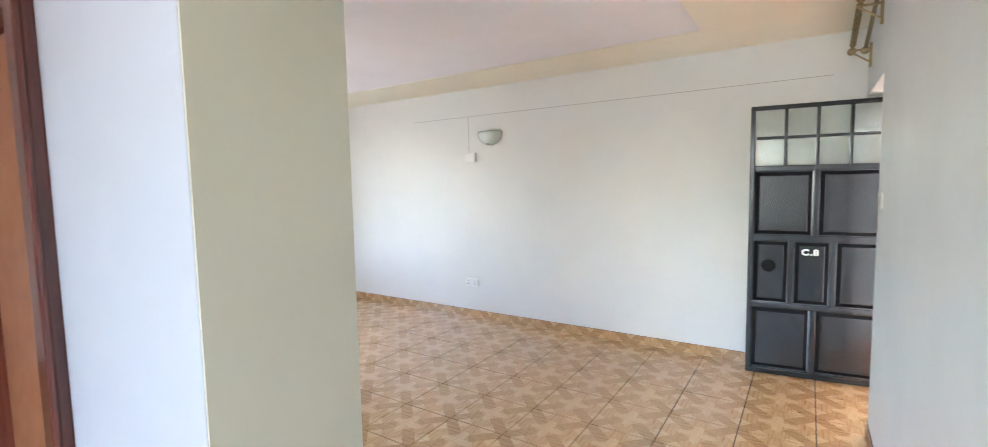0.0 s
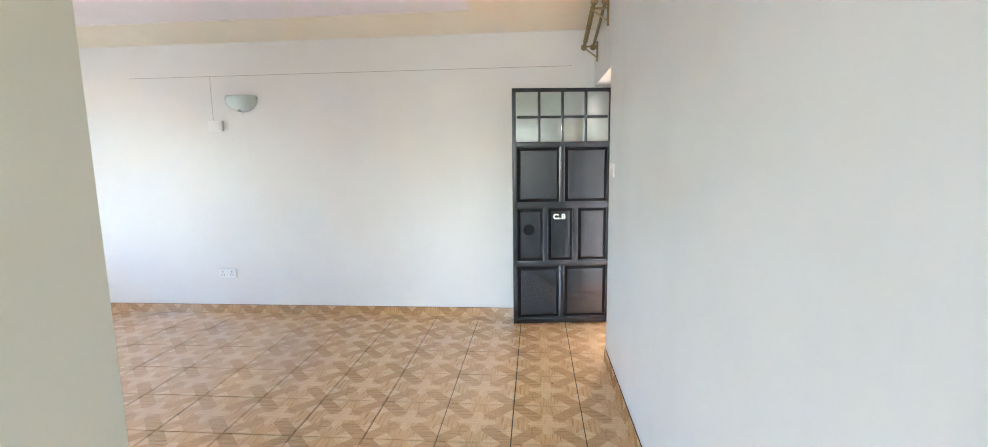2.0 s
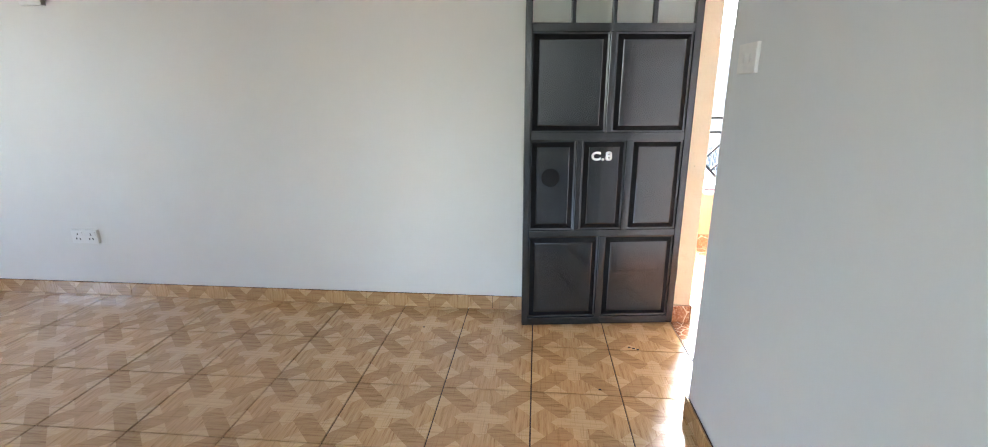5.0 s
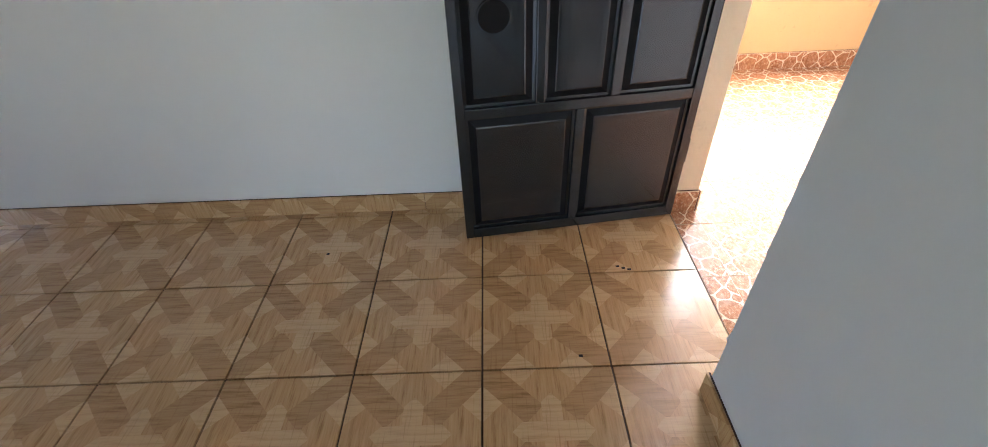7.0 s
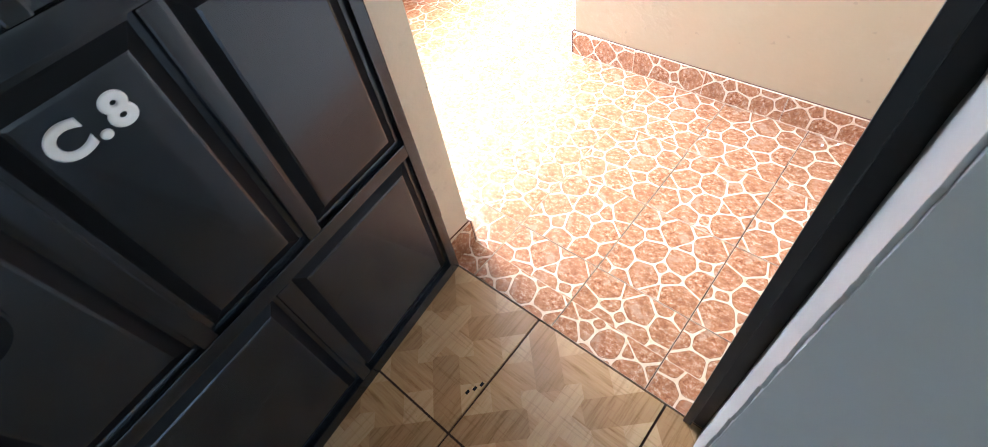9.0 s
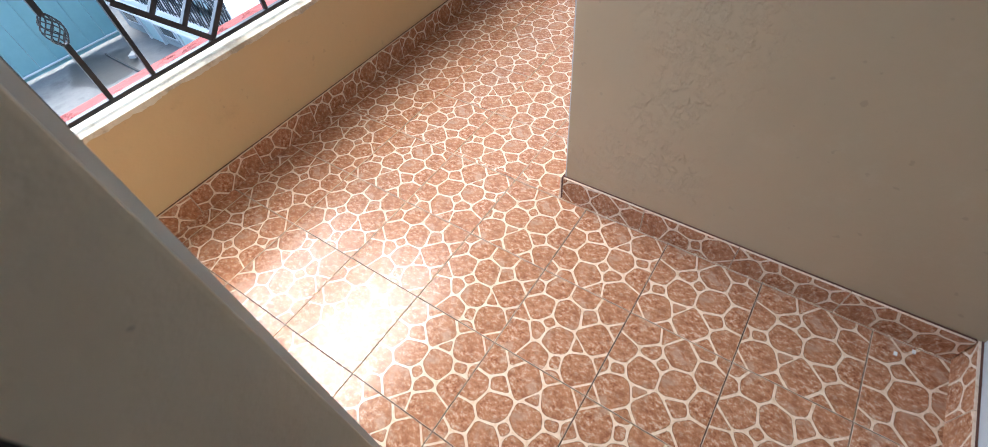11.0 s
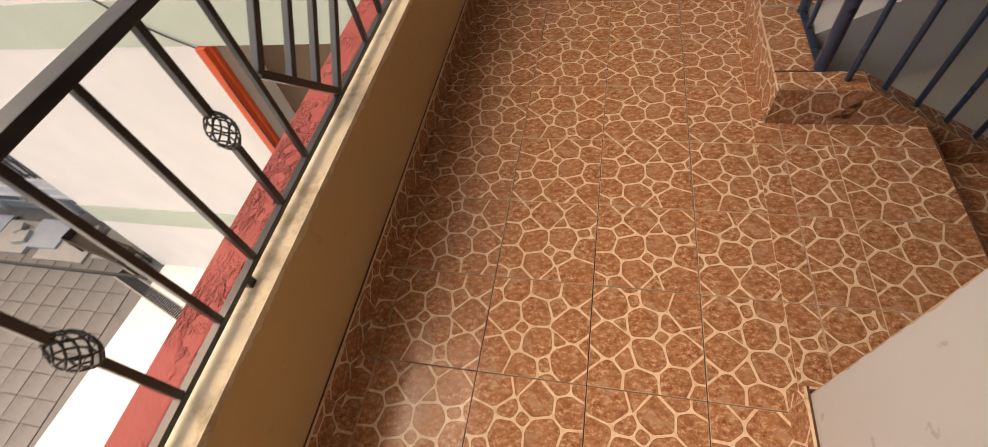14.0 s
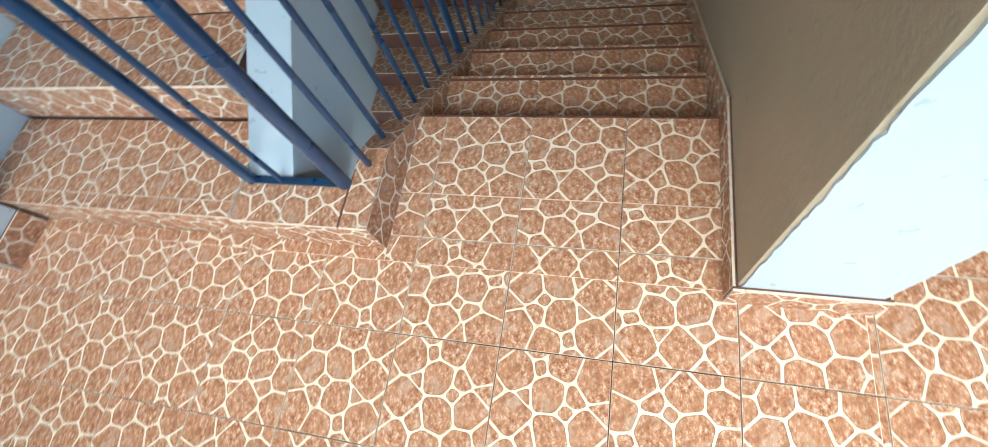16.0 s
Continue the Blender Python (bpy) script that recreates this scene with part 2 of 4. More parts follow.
M = dict(
    cream=painted("cream_satin_wall_paint", (0.70, 0.685, 0.635), 0.52, stains=0.03, relief=0.12),
    cool=painted("off_white_gloss_wall_paint", (0.635, 0.655, 0.655), 0.38, stains=0.0, relief=0.12),
    # the off-white paint darkened, so weaker light on the partition is in its colour
    cool_dimmed=painted("off_white_wall_paint_dimmed", (0.41, 0.42, 0.46), 0.45, stains=0.02, relief=0.12),
    beige=painted("beige_wall_paint", (0.52, 0.485, 0.38), 0.5, stains=0.02),
    ceiling=painted("white_ceiling_paint", (0.80, 0.77, 0.79), 0.7, stains=0.02),
    soffit=painted("cream_ceiling_paint", (0.80, 0.75, 0.62), 0.7, stains=0.02),
    ochre=painted("scuffed_ochre_wall_paint", (0.57, 0.405, 0.205), 0.5, stain=(0.3, 0.22, 0.12), stains=0.2, relief=0.35, spots=0.15),
    rough_wall=painted("trowelled_tan_plaster", (0.42, 0.305, 0.185), 0.55, stains=0.10, relief=0.45, grain=45, spots=0.2, pits=1.7, lo=0.56, along=True),
    jamb=painted("scuffed_cream_plaster", (0.72, 0.60, 0.42), 0.6, stain=(0.45, 0.34, 0.2), stains=0.4, relief=0.6, spots=0.5),
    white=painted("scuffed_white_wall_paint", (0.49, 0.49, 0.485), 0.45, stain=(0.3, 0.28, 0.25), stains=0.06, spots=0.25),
    ledge=painted("mouldy_cream_concrete", (0.68, 0.61, 0.47), 0.7, stain=(0.26, 0.19, 0.10), stains=0.6, relief=0.7, coarse=4, lo=0.5),
    red=painted("rough_red_painted_concrete", (0.31, 0.060, 0.055), 0.75, stain=(0.28, 0.06, 0.05), stains=0.5, relief=1.0, grain=25, pits=3.0, lo=0.52),
    wing=painted("white_exterior_paint", (0.76, 0.735, 0.70), 0.7, stain=(0.6, 0.5, 0.4), stains=0.15),
    green=painted("pale_green_exterior_paint", (0.50, 0.56, 0.46), 0.7, stain=(0.4, 0.42, 0.3), stains=0.3),
    brown=painted("brown_exterior_paint", (0.20, 0.13, 0.08), 0.7),
    orange=plain("orange_red_painted_timber", (0.75, 0.10, 0.03), 0.5),
    stone=cobble_stone(),
    joint=cobble_joint(),
    stone_edge=plain("cobble_print_dark_outline", (0.20, 0.095, 0.05), 0.2, 0.0, 60, 0.3, 0.0, 0.02),
    parquet=parquet_tile(),
    grout=plain("dark_tile_joint", (0.055, 0.025, 0.012), 0.9),
    grout_out=plain("brown_tile_joint", (0.13, 0.045, 0.025), 0.9),
    steel=plain("black_gloss_painted_steel", (0.009, 0.012, 0.015), 0.22, 0.0, 14, 0.25, 0.15, 0.03),
    # near-black for shade painted into bevels and holes, and for dirt flecks
    groove=plain("recess_shade_and_fleck_black", (0.006, 0.006, 0.007), 0.6),
    rail=plain("charcoal_painted_iron", (0.013, 0.017, 0.023), 0.35, 0.0, 50, 0.3, 0.2, 0.3),
    blue=plain("blue_black_painted_iron", (0.013, 0.036, 0.080), 0.3, 0.0, 50, 0.3, 0.5, 0.2),
    glass=glassy("figured_window_glass", 0.08, (0.86, 0.93, 0.90), 1.7),
    lamp_glass=plain("frosted_lamp_glass", (0.62, 0.70, 0.66), 0.15, 0.0, 14, 0.25, 0.5),
    chrome=plain("brushed_chrome", (0.6, 0.6, 0.6), 0.2, 1.0),
    brass=plain("antique_brass", (0.32, 0.24, 0.12), 0.35, 0.9),
    plastic=plain("white_plastic", (0.78, 0.77, 0.73), 0.35),
    letter=plain("white_stencil_paint", (0.85, 0.85, 0.82), 0.5),
    wood=varnished(),
    door_wood=plain("orange_brown_door_wood", (0.30, 0.11, 0.05), 0.35),
    paving=paving(),
    mortar=plain("dark_mortar", (0.07, 0.068, 0.065), 0.9),
    frame=plain("black_satin_painted_steel", (0.008, 0.010, 0.012), 0.55),
    brick=plain("grey_block_masonry", (0.27, 0.285, 0.30), 0.9, 0, 6, 0.4),
    trim=plain("white_moulded_trim", (0.55, 0.56, 0.57), 0.6),
    pale_blue=plain("pale_grey_blue_door_paint", (0.36, 0.45, 0.46), 0.5),
    teal=plain("pale_teal_sheet_metal", (0.24, 0.42, 0.44), 0.45, 0.2, 4, 0.25),
    slab=plain("pale_stone_slab", (0.40, 0.385, 0.36), 0.8, 0, 5, 0.4),
    puddle=plain("wet_dark_concrete", (0.075, 0.068, 0.062), 0.35),
    blue_slab=plain("pale_blue_grey_stone_slab", (0.36, 0.40, 0.44), 0.7, 0, 5, 0.3),
    crate=plain("weathered_brown_timber", (0.055, 0.038, 0.028), 0.8),
    crack=plain("hairline_joint", (0.42, 0.38, 0.30), 0.9),
    far_glass=plain("dark_far_window_glass", (0.05, 0.07, 0.08), 0.08),
)

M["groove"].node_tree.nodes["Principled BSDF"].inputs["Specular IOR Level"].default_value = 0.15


# ---- mesh helpers ----
def box_bm(lo, hi, bevel=0.0, bm=None):
    """A box between two corners, with rounded edges."""
    own = bmesh.new()
    bmesh.ops.create_cube(own, size=1.0)
    size = [max(b - a, 1e-4) for a, b in zip(lo, hi)]
    mid = [(a + b) / 2 for a, b in zip(lo, hi)]
    bmesh.ops.transform(own, matrix=Matrix.Translation(mid) @ Matrix.Diagonal((*size, 1)), verts=own.verts)
    if bevel:
        bmesh.ops.bevel(own, geom=own.edges[:], offset=min(bevel, min(size) * 0.45), segments=2, affect="EDGES", profile=0.7)
    if bm is None:
        return own
    me = bpy.data.meshes.new("tmp")
    own.to_mesh(me)
    own.free()
    bm.from_mesh(me)
    bpy.data.meshes.remove(me)
    return bm


def rod_bm(a, b, r, sides=12, bm=None):
    """A round bar from a to b."""
    bm = bm or bmesh.new()
    a, b = Vector(a), Vector(b)
    turn = (b - a).to_track_quat("Z", "Y").to_matrix().to_4x4()
    bmesh.ops.create_cone(bm, cap_ends=True, segments=sides, radius1=r, radius2=r, depth=(b - a).length, matrix=Matrix.Translation((a + b) / 2) @ turn)
    return bm


def bar_bm(a, b, w, d, bm=None, bevel=0.002, up=(0, 1, 0)):
    """A flat or square bar from a to b, w wide in the plane and d deep along up."""
    a, b = Vector(a), Vector(b)
    z = (b - a).normalized()
    u = Vector(up)
    x = u.cross(z).normalized()
    u = z.cross(x)
    rot = Matrix((x, u, z)).transposed().to_4x4()
    half = (b - a).length / 2
    own = box_bm((-w / 2, -d / 2, -half), (w / 2, d / 2, half), bevel)
    bmesh.ops.transform(own, matrix=Matrix.Translation((a + b) / 2) @ rot, verts=own.verts)
    if bm is None:
        return own
    me = bpy.data.meshes.new("tmp")
    own.to_mesh(me)
    own.free()
    bm.from_mesh(me)
    bpy.data.meshes.remove(me)
    return bm


def clipped(poly, nx, ny, c):
    """The part of a convex polygon for which nx * x + ny * y <= c."""
    out = []
    for (ax, ay), (bx, by) in zip(poly, poly[1:] + poly[:1]):
        da, db = nx * ax + ny * ay - c, nx * bx + ny * by - c
        if da <= 0:
            out.append((ax, ay))
        if (da < 0 < db) or (db < 0 < da):
            f = da / (da - db)
            out.append((ax + (bx - ax) * f, ay + (by - ay) * f))
    return out


# the printed stones of one 30 cm tile: place and reach, in tile widths
STONES = ((0.11, 0.84, 0.14), (0.45, 0.84, 0.17), (0.81, 0.81, 0.17), (0.27, 0.99, 0.10), (0.63, 1.0, 0.09), (0.635, 0.715, 0.085),
          (0.285, 0.665, 0.105), (0.09, 0.55, 0.13), (0.34, 0.47, 0.16), (0.66, 0.52, 0.16), (0.86, 0.62, 0.085), (0.91, 0.41, 0.15),
          (0.13, 0.25, 0.13), (0.42, 0.20, 0.15), (0.665, 0.30, 0.10), (0.82, 0.11, 0.18), (0.03, 0.04, 0.09), (0.24, 0.02, 0.09), (0.99, 0.98, 0.09), (1.0, 0.65, 0.07),
          (0.52, 0.36, 0.08), (0.60, 0.05, 0.08))


def stone_outlines():
    """Outlines of the printed stones over one tile, in metres about its centre."""
    found = []
    rnd = random.Random(4)
    for i, (x, y, r) in enumerate(STONES):
        poly = [(0, 0), (1, 0), (1, 1), (0, 1)]
        for j, (u, v, q) in enumerate(STONES):
            if i != j and poly:
                dx, dy = u - x, v - y
                d = math.hypot(dx, dy)
                c = ((u * u + v * v - q * q) - (x * x + y * y - r * r)) / 2 / d
                poly = clipped(poly, dx / d, dy / d, c - rnd.uniform(0.008, 0.014))
        if len(poly) < 3:
            continue
        for turn in range(2):  # round the corners, but for those at the tile's edge
            nxt = []
            for (ax, ay), (bx, by) in zip(poly, poly[1:] + poly[:1]):
                rim_a = ax in (0, 1) or ay in (0, 1)
                rim_b = bx in (0, 1) or by in (0, 1)
                cut = min(0.3, (0.020, 0.007)[turn] / max(math.dist((ax, ay), (bx, by)), 1e-4))
                nxt.append((ax, ay) if rim_a else (ax + (bx - ax) * cut, ay + (by - ay) * cut))
                if not rim_b:
                    nxt.append((bx + (ax - bx) * cut, by + (ay - by) * cut))
            poly = nxt
        wob = []
        for ax, ay in poly:
            n = 0 if ax in (0, 1) or ay in (0, 1) else 0.014
            wob.append((ax + n * noise.noise((ax * 9, ay * 9, 1)), ay + n * noise.noise((ax * 9, ay * 9, 7))))
        found.append([((ax - 0.5) * 0.3, (ay - 0.5) * 0.3) for ax, ay in wob])
    return found


OUTLINES = stone_outlines()
tile_meshes = {}


def cobble_mesh(lo, hi, turn=0, thick=0.009):
    """A glazed tile, cut to lo..hi about the centre of the whole tile, with its print of stones turned by quarter turns."""
    key = (*(round(v, 4) for v in (*lo, *hi)), turn, thick)
    if key in tile_meshes:
        return tile_meshes[key]
    bm = box_bm((lo[0], lo[1], -thick), (hi[0], hi[1], 0), 0.0008)
    grow = max(1.0, *(abs(v) / 0.15 for v in (*lo, *hi)))
    for outline in OUTLINES:
        poly = [(x * grow, y * grow) for x, y in outline]
        for _ in range(turn):
            poly = [(-y, x) for x, y in poly]
        e = 0.0009
        for nx, ny, c in ((1, 0, hi[0] - e), (-1, 0, -lo[0] - e), (0, 1, hi[1] - e), (0, -1, -lo[1] - e)):
            poly = clipped(poly, nx, ny, c) if len(poly) > 2 else []
        if len(poly) < 3:
            continue
        pts = [p for k, p in enumerate(poly) if math.dist(p, poly[k - 1]) > 1e-5]
        if len(pts) > 2:
            f = bm.faces.new([bm.verts.new((x, y, 0.00012)) for x, y in pts])
            f.material_index = 2
            cx, cy = sum(p[0] for p in pts) / len(pts), sum(p[1] for p in pts) / len(pts)
            inner = []
            for x, y in pts:
                d = max(math.hypot(x - cx, y - cy), 0.004)
                k = 1 - min(0.0013 / d, 0.3)
                rim = min(hi[0] - x, x - lo[0], hi[1] - y, y - lo[1]) < 0.0012
                inner.append((x, y) if rim else (cx + (x - cx) * k, cy + (y - cy) * k))
            f = bm.faces.new([bm.verts.new((x, y, 0.00026)) for x, y in inner])
            f.material_index = 1
    me = bpy.data.meshes.new("tile")
    bm.to_mesh(me)
    bm.free()
    me.materials.append(M["joint"])
    me.materials.append(M["stone"])
    me.materials.append(M["stone_edge"])
    tile_meshes[key] = me
    return me


def cobble_tile(name, base, x, y, z, w, d, out="up", turn=None):
    """A piece of cobble-print tile w wide and d deep, its face's middle at x, y, z and its face to the side named by out."""
    turn = random.randrange(4) if turn is None else turn
    lo, hi = (-0.15, -0.15), (-0.15 + w, -0.15 + d)
    ob = new(name, cobble_mesh(lo, hi, turn))
    face = {"up": (0, 0, 1), "y": (0, 1, 0), "-y": (0, -1, 0), "x": (1, 0, 0), "-x": (-1, 0, 0)}[out]
    if out == "up":
        rot = Matrix.Identity(4)
    else:
        z_axis, y_axis = Vector(face), Vector((0, 0, 1))
        rot = Matrix((y_axis.cross(z_axis), y_axis, z_axis)).transposed().to_4x4()
    ob.matrix_basis = Matrix.Translation((x, y, z)) @ rot @ Matrix.Translation((-(lo[0] + hi[0]) / 2, -(lo[1] + hi[1]) / 2, 0))
    ob.parent = base
    return ob


def slope_tiles(base, start, end, normal, height, over=0.0):
    """Strips of cobble-print tile from start to end, that high across, in the plane with that normal; over: how far the strip reaches above the line."""
    a, b, n = Vector(start), Vector(end), Vector(normal).normalized()
    u = (b - a).normalized()
    v = n.cross(u)
    if v.z < -0.1:
        a, b, u, v = b, a, -u, -v
    total, s = (b - a).length, 0.0
    rot = Matrix((u, v, n)).transposed().to_4x4()
    while s < total - 0.01:
        e = min(s + 0.3, total)
        ob = new("tile", cobble_mesh((-0.15, -0.15), (-0.15 + e - s - 0.002, -0.15 + height), random.randrange(4)))
        ob.matrix_basis = Matrix.Translation(a + u * s + v * (over - height)) @ rot @ Matrix.Translation((0.15, 0.15, 0))
        ob.parent = base
        s = e


def part(name, bm, mat, parent=None, label="", smooth=False):
    """Links a bmesh as one mesh object, under its thing."""
    me = bpy.data.meshes.new(name)
    bm.to_mesh(me)
    bm.free()
    me.materials.append(mat)
    if smooth:
        for p in me.polygons:
            p.use_smooth = True
    ob = new(name, me)
    if parent is not None:
        ob.parent = parent
    return tagged(ob, label)


def thing(name, label, category, at=(0, 0, 0), group=""):
    ob = new(name)
    ob.location = at
    return tagged(ob, label, category, group)


def structure(name, lo, hi, mat, label="", bevel=0.0):
    return tagged(part(name, box_bm(lo, hi, bevel), mat, None, label), kind="structure")


# ---- rooms: the walls inside ----
FAR, RIGHT, OUT = 0.44, 0.65, 0.905
structure("wall_north", (-5.6, FAR, -0.02), (0.92, FAR + 0.355, 2.75), M["cream"], "cream satin painted wall of the living room")
structure("wall_east", (RIGHT, -6.4, -0.02), (0.80, -0.502, 2.75), M["cool"], "off-white glossy painted wall beside the entrance")
structure("wall_east_lintel", (RIGHT, -0.50, 2.10), (0.80, FAR, 2.75), M["cool"], "off-white wall over the entrance")
structure("wall_east_corner", (0.80, 0.355, 0.0), (OUT, FAR, 2.75), M["jamb"], "scuffed cream plaster jamb of the entrance", 0.004)
structure("wall_west_sill", (-5.6, -6.4, -0.02), (-5.45, FAR, 0.9), M["cream"], "cream wall under the windows")
structure("wall_west_head", (-5.6, -6.4, 2.2), (-5.45, FAR, 2.75), M["cream"], "cream wall over the windows")
structure("wall_west_pier", (-5.6, -1.25, 0.9), (-5.45, FAR, 2.2), M["cream"], "cream wall beside the windows")
structure("wall_west", (-5.6, -6.4, 0.9), (-5.45, -2.5, 2.2), M["cream"], "cream wall")
structure("wall_south", (-5.6, -6.6, -0.02), (-0.7, -6.4, 2.75), M["cool"], "off-white wall")
structure("wall_south_sill", (-0.7, -6.6, -0.02), (0.8, -6.4, 0.7), M["cool"], "off-white wall under the window")
structure("wall_south_head", (-0.7, -6.6, 2.3), (0.8, -6.4, 2.75), M["cool"], "off-white wall over the window")
structure("wall_south_pier", (0.5, -6.6, 0.7), (0.8, -6.4, 2.3), M["cool"], "off-white wall beside the window")
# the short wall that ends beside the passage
# its white is toned down in colour to stand for less light
structure("wall_partition", (-1.49, -3.51, -0.02), (-0.677, -3.12, 2.75), M["cool_dimmed"], "white painted partition beside the bedroom door", 0.006)
structure("wall_partition_end", (-0.677, -3.508, 0.0), (-0.671, -3.122, 2.74), M["beige"], "beige painted end of the partition")
structure("wall_partition_far", (-5.6, -3.51, -0.02), (-2.39, -3.12, 2.75), M["cool"], "white painted partition")
structure("wall_partition_head", (-2.39, -3.51, 2.12), (-1.49, -3.12, 2.75), M["cool"], "white wall over the bedroom door")

# the ceiling has a dropped border round a raised field
structure("ceiling", (-5.6, -6.6, 2.585), (0.92, 0.8, 2.8), M["ceiling"], "white painted raised ceiling")
structure("ceiling_border_north", (-5.45, -0.22, 2.580), (RIGHT, FAR, 2.584), M["soffit"], "cream painted dropped border of the ceiling")
structure("ceiling_border_east", (-0.35, -6.4, 2.580), (RIGHT, -0.22, 2.584), M["soffit"], "cream painted dropped border of the ceiling")

# ---- landing and stairs: the structure outside ----
PAR = 1.83  # inner face of the parapet
structure("landing_slab", (-3.0, 0.601, -0.22), (7.2, PAR + 0.17, -0.009), M["grout_out"], "tiled concrete landing")
structure("landing_slab_entrance", (0.801, -0.54, -0.22), (1.965, 0.60, -0.009), M["grout_out"], "tiled concrete landing before the entrance")
structure("landing_slab_stair", (2.275, 0.13, -0.22), (3.25, 0.60, -0.009), M["grout_out"], "tiled concrete landing at the head of the stairs")
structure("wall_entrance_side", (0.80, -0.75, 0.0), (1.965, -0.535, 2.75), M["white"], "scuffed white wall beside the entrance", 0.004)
structure("wall_stair", (1.965, -3.6, -3.4), (2.27, 0.657, 2.75), M["rough_wall"], "tan trowelled plaster wall beside the stairs", 0.003)


def ragged_plate(name, x0, x1, y, z0, z1, depth, mat, label, amount=0.006, both=True):
    """A thin plaster face with chipped upright edges."""
    bm = bmesh.new()
    n = 150
    rows = []
    for i in range(n + 1):
        z = z0 + (z1 - z0) * i / n
        j0 = noise.noise(Vector((z * 22, x0 * 7, 1.0))) * amount + noise.noise(Vector((z * 70, x0, 5.0))) * amount * 0.6
        j1 = (noise.noise(Vector((z * 22, x1 * 7, 9.0))) * amount + noise.noise(Vector((z * 70, x1, 3.0))) * amount * 0.6) if both else 0
        rows.append([bm.verts.new((x, yy, z)) for x, yy in ((x0 + j0, y), (x1 + j1, y), (x1 + j1, y + depth), (x0 + j0, y + depth))])
    for A, B in zip(rows, rows[1:]):
        for k in range(4):
            bm.faces.new((A[k], A[(k + 1) % 4], B[(k + 1) % 4], B[k]))
    bm.faces.new(rows[0][::-1])
    bm.faces.new(rows[-1])
    bmesh.ops.recalc_face_normals(bm, faces=bm.faces[:])
    return tagged(part(name, bm, mat, None, label), kind="structure")


ragged_plate("wall_stair_end", 1.972, 2.262, 0.656, 0.0, 2.74, 0.007, M["white"], "white painted end of the stair wall with chipped edges")
ragged_plate("wall_east_end", 0.656, 0.80, -0.503, 0.0, 2.1, 0.006, M["white"], "rough white plaster reveal beside the entrance", 0.009)
structure("wall_corridor", (-3.0, 0.796, 0.0), (OUT, 0.804, 2.75), M["jamb"], "cream plaster corridor wall")
structure("wall_corridor_end", (-3.1, 0.81, 0.0), (-3.0, 2.0, 2.75), M["jamb"], "cream plaster corridor end wall")
# ceiling and beam stay out of view; added to shade the landing
structure("landing_ceiling_unseen", (-3.1, -3.8, 2.75), (7.4, PAR + 0.17, 2.95), M["ceiling"], "unseen ceiling added to shade the landing")
structure("landing_beam_unseen", (-3.1, PAR, 2.45), (7.4, PAR + 0.17, 2.75), M["jamb"], "unseen beam added over the parapet to limit the sky's light")
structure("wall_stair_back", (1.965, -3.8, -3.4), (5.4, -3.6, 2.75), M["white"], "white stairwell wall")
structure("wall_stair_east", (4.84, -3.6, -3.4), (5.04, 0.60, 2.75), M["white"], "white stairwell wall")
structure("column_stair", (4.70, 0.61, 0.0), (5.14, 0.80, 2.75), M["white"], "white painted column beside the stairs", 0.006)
structure("wall_corridor_east", (7.2, 0.3, 0.0), (7.4, PAR, 2.75), M["white"], "white wall at the end of the landing")
structure("wall_landing_south", (5.14, 0.55, 0.0), (7.2, 0.75, 2.75), M["white"], "white wall along the landing")
structure("parapet_wall", (-3.0, PAR, -0.25), (7.2, PAR + 0.17, 0.455), M["ochre"], "ochre painted parapet", 0.003)
structure("parapet_coping", (-3.0, PAR - 0.003, 0.455), (7.2, PAR + 0.085, 0.470), M["ledge"], "mould-stained cream coping of the parapet", 0.004)
structure("parapet_edge", (-3.0, PAR + 0.085, 0.44), (7.2, PAR + 0.176, 0.472), M["red"], "rough red painted edge of the parapet", 0.006)


# the coping's paint laps down over the ochre face with a ragged edge
bm = bmesh.new()
last = None
for i in range(1100):
    x = -1.5 + i * 0.007
    z = 0.452 + 0.010 * noise.noise((x * 9, 0, 3)) + 0.006 * noise.noise((x * 45, 0, 8)) + 0.003 * noise.noise((x * 160, 0, 1))
    row = [bm.verts.new((x, y, zz)) for y, zz in ((PAR - 0.0065, 0.4695), (PAR - 0.0065, z), (PAR - 0.002, z - 0.001), (PAR - 0.002, 0.4695))]
    if last:
        for q in range(4):
            bm.faces.new((last[q], last[(q + 1) % 4], row[(q + 1) % 4], row[q]))
    last = row
bmesh.ops.recalc_face_normals(bm, faces=bm.faces[:])
tagged(part("parapet_coping_lip", bm, M["ledge"], None, "ragged peeling lower edge of the cream coping paint"), kind="structure")

# ---- skirtings ----
SKIRT = 0.105


